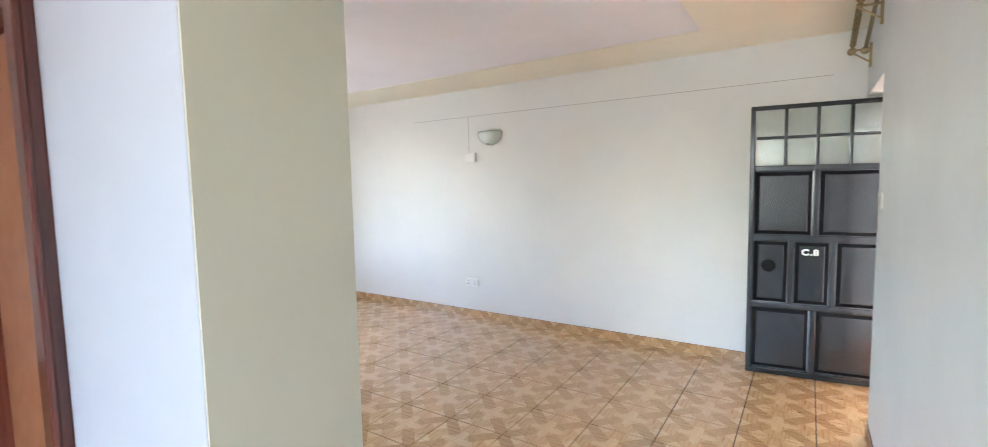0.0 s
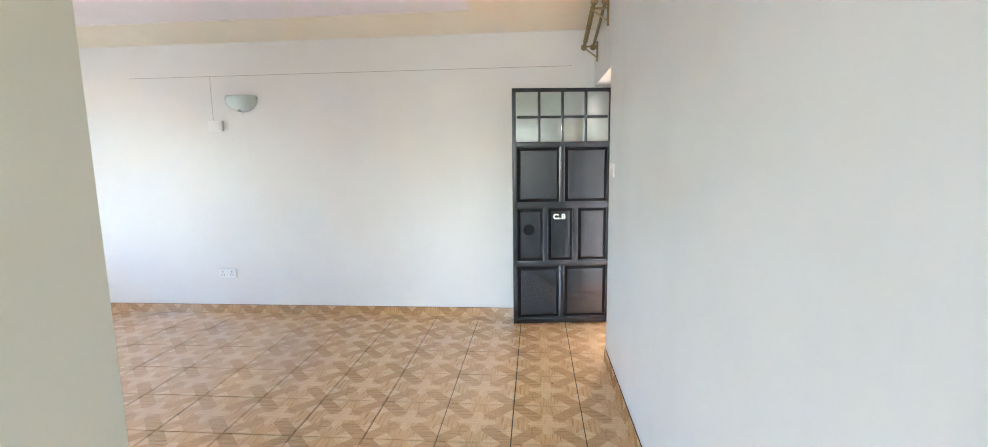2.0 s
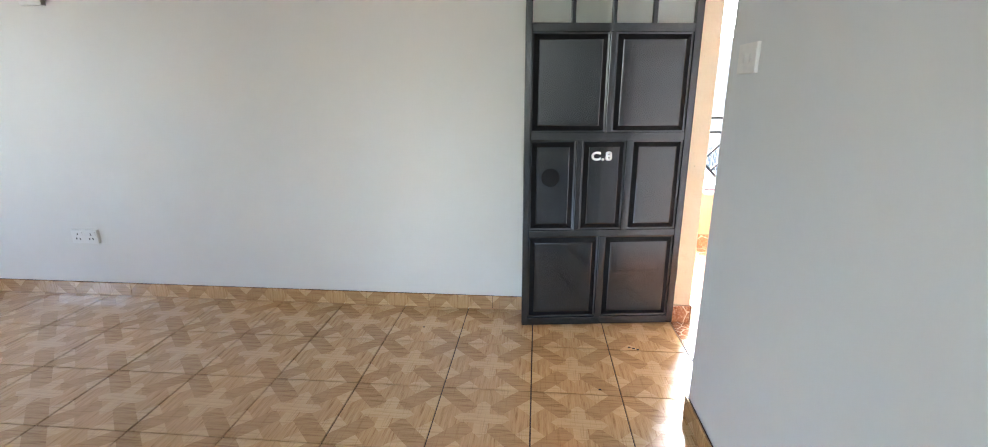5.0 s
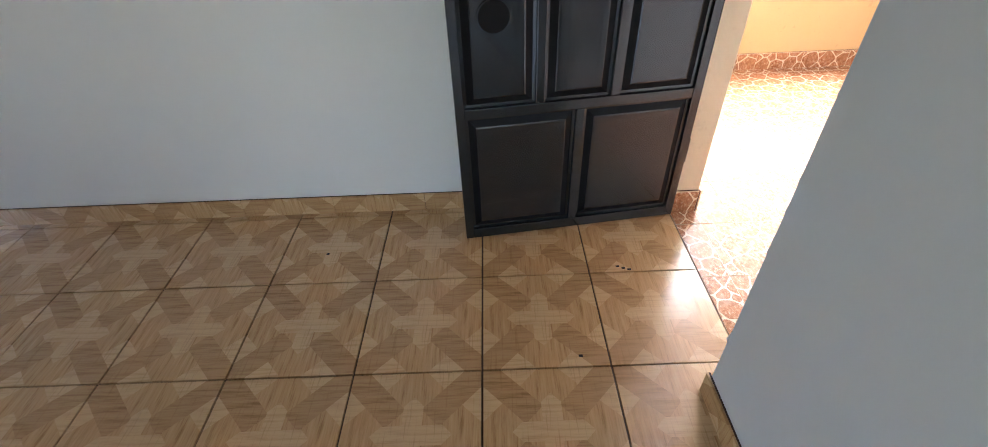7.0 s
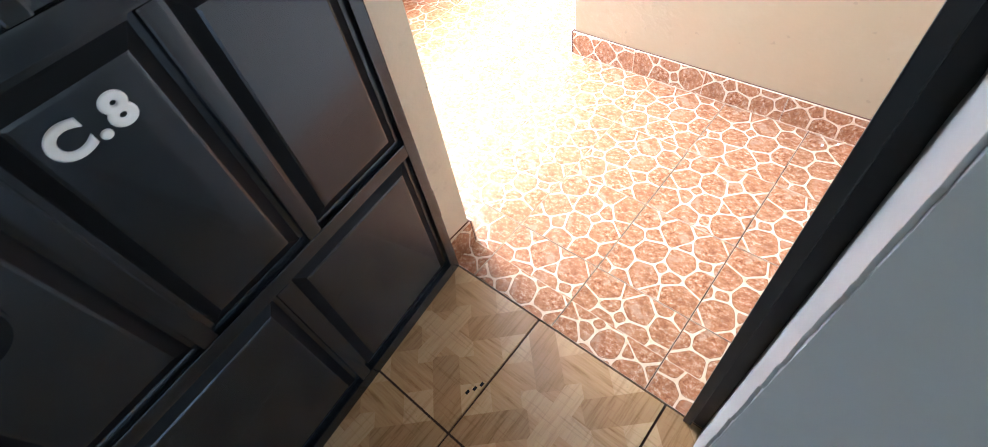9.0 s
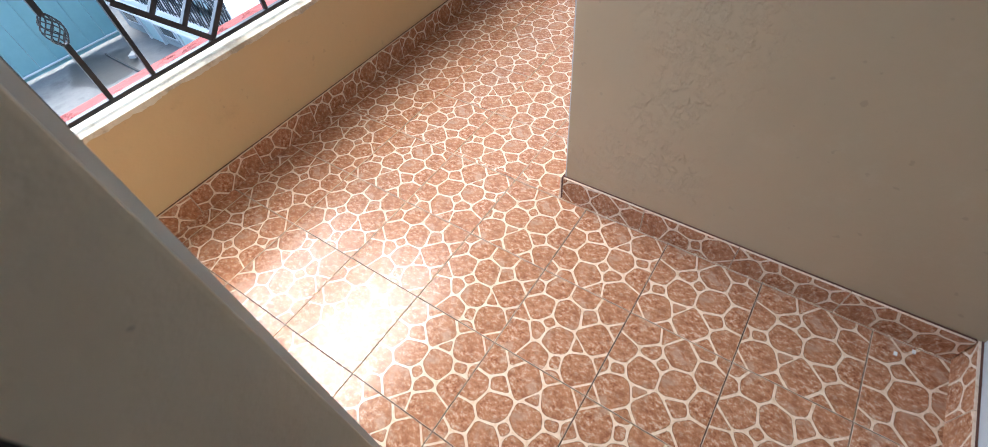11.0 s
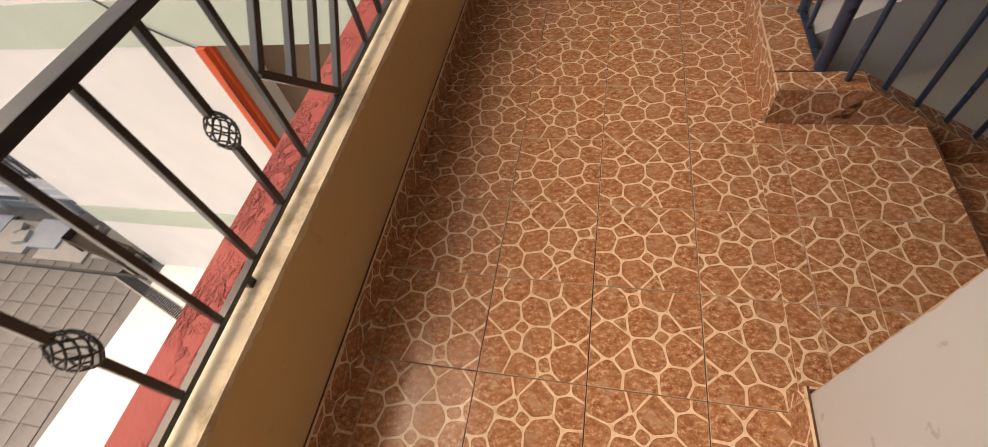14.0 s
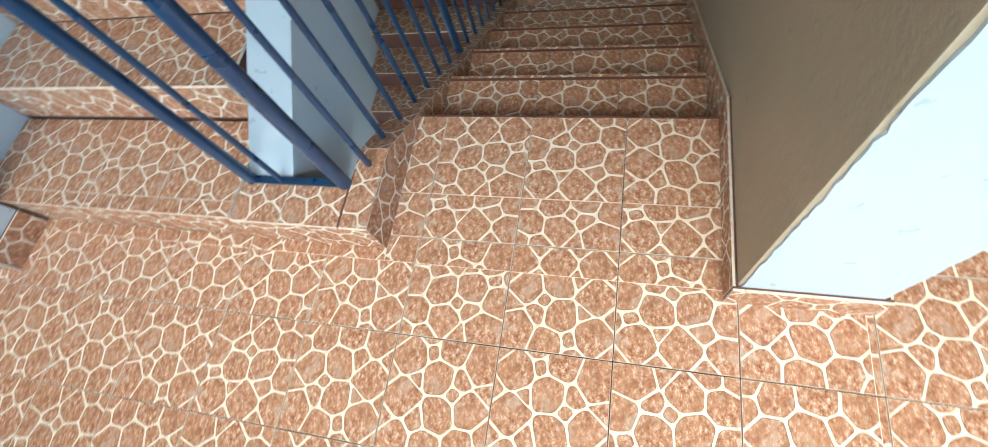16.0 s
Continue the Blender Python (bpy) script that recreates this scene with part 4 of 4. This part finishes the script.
sr = thing("stair_railing", "blue-black painted iron railing along the stair kerb", "railing")
slope = RISE / RUN
for x, r in ((3.69, 0.019), (3.58, 0.009), (3.36, 0.022)):
    part("post", rod_bm((x, 0.462, 0.15), (x, 0.462, 1.08), r, 16), M["blue"], sr, smooth=False)
part("base_plate", box_bm((3.35, 0.450, 0.150), (3.71, 0.476, 0.158), 0.002), M["blue"], sr)
for i in range(22):
    y = 0.392 - 0.122 * i
    if y < NOSE - RUN * 8.5:
        break
    zb = kerb_top_z(y)
    part("baluster", rod_bm((3.30, y, zb), (3.30, y, zb + 0.92), 0.018 if i in (7, 14) else 0.0095, 12), M["blue"], sr)
ye = NOSE - RUN * 8.5
part("handrail", rod_bm((3.30, 0.40, 1.08), (3.30, ye, kerb_top_z(ye) + 0.93), 0.024, 16), M["blue"], sr)
part("handrail", rod_bm((3.30, 0.40, 1.08), (3.70, 0.475, 1.08), 0.024, 16), M["blue"], sr)

drain = thing("floor_box_lid", "small pale plastic cover on the tiled landing", "cover", (5.28, 0.98, 0.0))
part("lid", box_bm((-0.09, -0.05, 0.0), (0.09, 0.05, 0.012), 0.004), M["plastic"], drain)
part("inner_plate", box_bm((-0.05, -0.025, 0.012), (0.05, 0.025, 0.015), 0.002), M["slab"], drain)

# ---- courtyard and the buildings round it ----
G = -6.0
structure("ground", (-60, -60, G - 0.3), (60, 80, G), M["paving"], "worn grey concrete paving of the yard")
# sunlit ground drawn as a pale sheet; its outline is the sunlight's edge
bm = bmesh.new()
vs = [bm.verts.new(p) for p in ((-8, 14.2, G + 0.03), (0.5, 14.2, G + 0.03), (0.52, 9.9, G + 0.03), (5.3, 9.5, G + 0.03), (5.3, 2.0, G + 0.03), (-8, 2.0, G + 0.03))]
f = bm.faces.new(vs)
ext = bmesh.ops.extrude_face_region(bm, geom=[f])
bmesh.ops.translate(bm, vec=(0, 0, -0.1), verts=[v for v in ext["geom"] if isinstance(v, bmesh.types.BMVert)])
bmesh.ops.recalc_face_normals(bm, faces=bm.faces[:])
tagged(part("pavement", bm, M["wing"], None, "pale sheet painted in for the sunlit part of the yard"), kind="structure")
grate = thing("drain_grating", "narrow slotted drain grating in the yard paving", "drain", (4.15, 8.4, G + 0.032))
grate.rotation_euler[2] = radians(-20)
part("frame", box_bm((0, 0, 0), (0.025, 2.2, 0.02)), M["slab"], grate)
part("frame", box_bm((0.22, 0, 0), (0.245, 2.2, 0.02)), M["slab"], grate)
bm = bmesh.new()
for i in range(44):
    box_bm((0.025, i * 0.05 + 0.005, 0), (0.22, i * 0.05 + 0.03, 0.016), 0, bm)
part("slats", bm, M["rail"], grate)
wing = thing("apartment_wing", "white apartment wing with pale green bands", "building")
part("wall", box_bm((5.3, 5.0, G), (9.5, 9.6, 9.0)), M["wing"], wing)
part("wall", box_bm((5.3, 2.0, -1.05), (9.5, 5.0, 9.0)), M["wing"], wing)
part("wall", box_bm((5.9, 2.0, G), (9.5, 4.99, -1.06)), M["brown"], wing, "brown recessed wall")
part("band", box_bm((5.285, 2.0, -1.05), (5.3, 9.6, -0.57)), M["green"], wing, "pale green painted band")
part("band", box_bm((5.285, 5.0, -4.45), (5.3, 9.6, -4.0)), M["green"], wing, "pale green painted band")
part("post", box_bm((5.24, 4.93, -3.6), (5.31, 5.03, -1.06), 0.01), M["orange"], wing, "orange-red painted post")
part("post", box_bm((5.31, 4.90, -3.6), (5.37, 4.95, -1.06), 0.01), M["orange"], wing, "orange-red painted post")

town = thing("grey_townhouse", "grey block townhouse with white trim and hooped balcony rails", "building")
part("wall", box_bm((6.4, 9.6, G), (12, 19.0, 3.0)), M["mortar"], town)
for z in (-4.25, -1.4):
    part("balcony_slab", box_bm((6.02, 9.9, z - 0.62), (6.34, 18.6, z - 0.10)), M["trim"], town)
    for dz in (-0.62, -0.36, -0.10):
        part("cornice", box_bm((5.95, 9.85, z + dz), (6.34, 18.65, z + dz + 0.07), 0.01), M["trim"], town)
    bm = box_bm((5.97, 9.9, z + 0.85), (5.99, 18.6, z + 0.88))
    box_bm((5.97, 9.9, z + 0.06), (5.99, 18.6, z + 0.085), 0, bm)
    for i in range(19):
        y = 9.95 + i * 0.45
        for dy in (0, 0.15, 0.3):
            bar_bm((5.98, y + dy, z - 0.03), (5.98, y + dy, z + 0.86), 0.014, 0.014, bm, bevel=0)
        for rr in (0.20, 0.12):
            pts = [(5.98, y + 0.225 - rr * math.cos(a), z + 0.62 + rr * 1.1 * math.sin(a)) for a in [math.pi * q / 8 for q in range(9)]]
            for p, q in zip(pts, pts[1:]):
                rod_bm(p, q, 0.011, 5, bm)
            rod_bm(pts[0], (5.98, pts[0][1], z), 0.011, 5, bm)
            rod_bm(pts[-1], (5.98, pts[-1][1], z), 0.011, 5, bm)
    part("balcony_rail", bm, M["rail"], town)
for k in range(4):
    y = 10.5 + 2.1 * k
    for z in (G, -4.2):
        part("door", box_bm((6.345, y, z), (6.4, y + 0.72, z + 1.98)), M["pale_blue"], town, "pale grey-blue door")
        w_ob = part("window", box_bm((6.325, y + 1.0, z + 0.38), (6.4, y + 1.75, z + 1.9)), M["trim"], town)
        for q in range(2):
            part("pane", box_bm((6.312, y + 1.05 + q * 0.34, z + 0.43), (6.327, y + 1.36 + q * 0.34, z + 1.85)), M["far_glass"], w_ob)
        for dy in (-0.09, 0.73):
            part("door_frame", box_bm((6.30, y + dy, z), (6.384, y + dy + 0.08, z + 2.07)), M["trim"], town)
part("corner_pilaster", box_bm((6.2, 9.61, G), (6.39, 9.84, 3.0), 0.01), M["trim"], town)
bm = bmesh.new()
for i in range(21):
    for j in range(26):
        y0 = 9.62 + i * 0.45 + (j % 2) * 0.2
        box_bm((6.385, y0, G + 0.02 + j * 0.2), (6.41, min(y0 + 0.43, 19.0), G + 0.2 + j * 0.2), 0, bm)
tagged(part("block", bm, M["brick"], town, "coursed grey blocks"), kind="stuff")
for k, (x, y, sx, sy, h) in enumerate([(5.62, 10.75, 0.72, 1.1, 0.08), (5.55, 12.1, 0.85, 1.3, 0.07), (5.6, 13.75, 0.8, 1.35, 0.1), (5.65, 15.4, 0.75, 1.1, 0.06), (5.95, 9.9, 0.35, 0.4, 0.12)]):
    s_ob = thing("paving_slab", "loose pale stone slab on the yard paving", "slab", (x, y, G), "slabs by the houses")
    part("slab", box_bm((-sx / 2, -sy / 2, 0), (sx / 2, sy / 2, h), 0.01), M["slab"], s_ob)
bm = bmesh.new()
ring = []
for i in range(40):
    a = 2 * math.pi * i / 40
    r = 1 + 0.35 * noise.noise((math.cos(a) * 1.6, math.sin(a) * 1.6, 2)) + 0.12 * noise.noise((math.cos(a) * 6, math.sin(a) * 6, 5))
    ring.append(bm.verts.new((4.6 + 0.95 * r * math.cos(a), 17.3 + 1.05 * r * math.sin(a), G + 0.004)))
bm.faces.new(ring)
tagged(part("ground_stain", bm, M["puddle"], None, "damp dark patch on the yard paving"), kind="structure")
for x, y, sx, sy, h, turn in ((5.55, 13.3, 0.45, 0.5, 0.16, 0.2), (5.75, 13.5, 0.35, 0.3, 0.2, 0.5), (5.85, 11.6, 0.3, 0.4, 0.14, 0.3), (5.6, 12.0, 0.35, 0.25, 0.12, -0.2), (6.0, 12.1, 0.2, 0.4, 0.2, 0.1), (5.4, 16.9, 0.5, 0.3, 0.12, 0.7)):
    ob = thing("masonry_block", "loose pale masonry block stacked by the townhouse", "block", (x, y, G + 0.08), "blocks by the houses")
    ob.rotation_euler[2] = turn
    part("block", box_bm((-sx * 0.32, -sy * 0.32, 0), (sx * 0.32, sy * 0.32, h * 0.8), 0.012), M["slab"], ob)
for x, y, sx, sy in ((5.62, 14.75, 0.95, 1.35), (5.72, 12.75, 0.7, 0.9)):
    ob = thing("paving_slab", "pale blue-grey stone slab lying before the townhouse", "slab", (x, y, G + 0.03), "slabs by the houses")
    part("slab", box_bm((-sx / 2, -sy / 2, 0), (sx / 2, sy / 2, 0.09), 0.01), M["blue_slab"], ob)
trough = thing("timber_trough", "weathered brown timber trough on short legs in the yard", "trough", (5.36, 10.75, G))
trough.rotation_euler[2] = radians(-13)
part("bottom", box_bm((-0.16, -0.85, 0.40), (0.16, 0.85, 0.43)), M["crate"], trough)
for x in (-0.18, 0.16):
    part("side", box_bm((x, -0.87, 0.40), (x + 0.02, 0.87, 0.58), 0.003), M["crate"], trough)
for y in (-0.87, 0.85):
    part("end", box_bm((-0.16, y, 0.40), (0.16, y + 0.02, 0.58), 0.003), M["crate"], trough)
for x in (-0.18, 0.14):
    for y in (-0.86, 0.82):
        part("leg", box_bm((x, y, 0.0), (x + 0.04, y + 0.04, 0.40)), M["crate"], trough)
# a dark bar stands in for the dark gap along the slab platform
gap_line_ob = thing("yard_gap_line", "dark bar drawn for the gap along the slab platform's edge", "kerb", (4.95, 9.7, G))
part("gap_line_bar", bar_bm((0, 0, 0.06), (0.05, 8.2, 0.06), 0.04, 0.10, up=(0, 0, 1)), M["mortar"], gap_line_ob)

gate = thing("sheet_metal_fence", "pale teal sheet metal fence with a white pipe rail", "fence", (-8, 18.6, G))
for i in range(28):
    part("sheet", box_bm((i * 0.5, -0.02 if i % 2 else 0, 0.1), (i * 0.5 + 0.49, 0.03 if i % 2 else 0.05, 2.3)), M["teal"], gate)
part("rail", rod_bm((0, -0.08, 0.25), (14, -0.08, 0.25), 0.03), M["trim"], gate, "white pipe rail")
part("rail", rod_bm((0, -0.08, 2.2), (14, -0.08, 2.2), 0.03), M["rail"], gate)
back = thing("far_building", "plain pale building behind the fence", "building", (-10, 24, G))
part("wall", box_bm((0, 0, 0), (26, 6, 5)), M["wing"], back)
part("roof", box_bm((-0.4, -0.5, 5), (26.4, 6.5, 5.2)), M["brick"], back)

for i, (x, y) in enumerate([(0.53, 0.02), (0.55, 0.012), (0.51, 0.03), (-0.62, 0.16), (0.31, -0.36), (0.24, -0.9)]):
    c = thing("paint_fleck", "tiny dark fleck of dirt on the tiled floor", "dirt", (x, y, 0.0), "flecks on the floor")
    part("fleck", box_bm((-0.006, -0.004, 0.0), (0.007, 0.004, 0.002), 0.001), M["groove"], c)

for x, y in ((1.93, -0.44), (1.90, -0.40), (1.2, 0.9)):
    c = thing("plaster_crumb", "tiny white crumb of plaster on the cobble-print tiles", "dirt", (x, y, 0.0), "crumbs on the landing")
    part("crumb", box_bm((-0.006, -0.004, 0.0), (0.006, 0.004, 0.003), 0.001), M["letter"], c)

cable = thing("wall_cable", "thin dark cable hanging down the white wing wall", "cable")
bm = bmesh.new()
pts = [(5.27, 6.1 - 1.15 * f, -0.15 - 0.95 * f - 0.12 * math.sin(math.pi * f)) for f in [i / 10 for i in range(11)]] + [(5.23, 4.92, -1.6), (5.23, 4.9, -3.6)]
for p, q in zip(pts, pts[1:]):
    rod_bm(p, q, 0.008, 6, bm)
part("wire", bm, M["rail"], cable)

# ---- tiles: last, each a piece of its own ----
mesh_cache = {}


def lay(base, mat, x0, y0, step, lo, hi, z, thick=0.009):
    """Tiles on a grid with origin x0, y0, cut to the rectangle lo..hi. Alike cuts share a mesh."""
    i0, i1 = math.floor((lo[0] - x0) / step), math.ceil((hi[0] - x0) / step)
    j0, j1 = math.floor((lo[1] - y0) / step), math.ceil((hi[1] - y0) / step)
    g = 0.0030 if step > 0.35 else 0.0016
    for i in range(i0, i1):
        for j in range(j0, j1):
            cx, cy = x0 + (i + 0.5) * step, y0 + (j + 0.5) * step
            a = (max(cx - step / 2 + g, lo[0]) - cx, max(cy - step / 2 + g, lo[1]) - cy)
            b = (min(cx + step / 2 - g, hi[0]) - cx, min(cy + step / 2 - g, hi[1]) - cy)
            if b[0] - a[0] < 0.01 or b[1] - a[1] < 0.01:
                continue
            key = (mat and mat.name, *(round(v, 4) for v in (*a, *b)))
            if mat is None:
                ob = new("tile", cobble_mesh(a, b, random.randrange(4)))
                ob.location = (cx, cy, z + random.uniform(-0.0004, 0.0004))
                ob.parent = base
                continue
            if key not in mesh_cache:
                bm = box_bm((a[0], a[1], -thick), (b[0], b[1], 0), 0.0012)
                me = bpy.data.meshes.new("tile")
                bm.to_mesh(me)
                bm.free()
                me.materials.append(mat)
                mesh_cache[key] = me
            ob = new("tile", mesh_cache[key])
            ob.location = (cx, cy, z + random.uniform(-0.0004, 0.0004))
            ob.parent = base


floor = structure("floor", (-5.6, -6.6, -0.2), (0.80, 0.8, -0.0085), M["grout"], "living room floor of printed wood-pattern tiles")
lay(floor, M["parquet"], 0.0, 0.0, 0.4, (-5.45, -6.4), (0.80, FAR), 0.0)
yard = bpy.data.objects["ground"]
structure("pavement", (1.76, 9.93, G - 0.05), (5.42, 14.75, G + 0.004), M["mortar"], "dark soil bed under the square pavers")
for i in range(9):
    for j in range(11):
        x, y = 1.95 + i * 0.405, 10.15 + j * 0.445
        key = ("paver", (i * 3 + j) % 3)
        if key not in mesh_cache:
            bm = box_bm((-0.195, -0.215, -0.01), (0.195, 0.215, 0.02), 0.006)
            me = bpy.data.meshes.new("paver")
            bm.to_mesh(me)
            bm.free()
            me.materials.append(M["paving"])
            mesh_cache[key] = me
        ob = new("paver", mesh_cache[key])
        ob.location, ob.rotation_euler[2] = (x, y, G + random.uniform(-0.004, 0.004)), random.uniform(-0.03, 0.03)
        ob.parent = yard
landing = bpy.data.objects["landing_slab"]
GX, GY = 1.047, -0.04
lay(landing, None, GX, GY, 0.3, (-1.2, 0.80), (OUT, PAR), 0.0)
lay(landing, None, GX, GY, 0.3, (OUT, 0.562), (1.965, PAR), 0.0)
lay(landing, None, GX, GY, 0.3, (1.965, 0.645), (7.2, PAR), 0.0)
entr = bpy.data.objects["landing_slab_entrance"]
lay(entr, None, GX, GY, 0.3, (0.802, -0.534), (OUT, 0.355), 0.0)
lay(entr, None, GX, GY, 0.3, (OUT, -0.534), (1.965, 0.56), 0.0)
sl = bpy.data.objects["landing_slab_stair"]
lay(sl, None, GX, GY, 0.3, (2.28, 0.408), (3.25, 0.645), 0.0)
lay(sl, None, GX, 0.108, 0.3, (2.28, 0.109), (3.25, 0.4065), 0.0)
lay(sl, None, GX, GY, 0.3, (3.25, 0.60), (4.84, 0.645), 0.0)

skirting("baseboard_north", (-5.45, FAR, 0), (RIGHT, FAR, 0), M["parquet"], (0, -1, 0), 0.4)
skirting("baseboard_east", (RIGHT, -0.49, 0), (RIGHT, -6.4, 0), M["parquet"], (-1, 0, 0), 0.4)
skirting("baseboard_jamb", (0.80, 0.355, 0), (OUT, 0.355, 0), None, (0, -1, 0), 0.3, SKIRT)
skirting("baseboard_jamb_outer", (OUT, 0.345, 0), (OUT, 0.80, 0), None, (1, 0, 0), 0.3, SKIRT)
skirting("baseboard_entrance", (0.86, -0.535, 0), (1.965, -0.535, 0), None, (0, 1, 0), 0.3, SKIRT)
skirting("baseboard_stair_wall", (1.965, 0.663, 0), (1.965, -0.52, 0), None, (-1, 0, 0), 0.3, SKIRT)
skirting("baseboard_stair_wall_end", (1.953, 0.663, 0), (2.282, 0.663, 0), None, (0, 1, 0), 0.3, SKIRT)
skirting("baseboard_stair_wall_side", (2.27, 0.663, 0), (2.27, 0.11, 0), None, (1, 0, 0), 0.3, SKIRT)
skirting("baseboard_parapet", (-1.2, PAR, 0), (7.2, PAR, 0), None, (0, -1, 0), 0.3, SKIRT)
skirting("baseboard_column", (4.70, 0.80, 0), (4.70, 0.61, 0), None, (-1, 0, 0), 0.3, SKIRT)
skirting("baseboard_column_front", (4.688, 0.80, 0), (5.14, 0.80, 0), None, (0, 1, 0), 0.3, SKIRT)
lay(bpy.data.objects["half_landing"], None, GX, GY, 0.3, (SX0, -3.6), (4.84, NOSE - RUN * 8 - 0.006), -9 * RISE)
# sloping skirting along the stair wall
side = tagged(part("baseboard_stairs", bar_bm((2.272, 0.0, -0.12), (2.272, -2.29, -0.12 - 2.29 * RISE / RUN), 0.1, 0.003, up=(1, 0, 0), bevel=0), M["grout_out"], None, "cobble-tiled skirting down the stairs"), kind="structure")
slope_tiles(side, (2.282, 0.11, SKIRT), (2.282, -2.29, SKIRT - 2.4 * RISE / RUN), (1, 0, 0), 0.28)
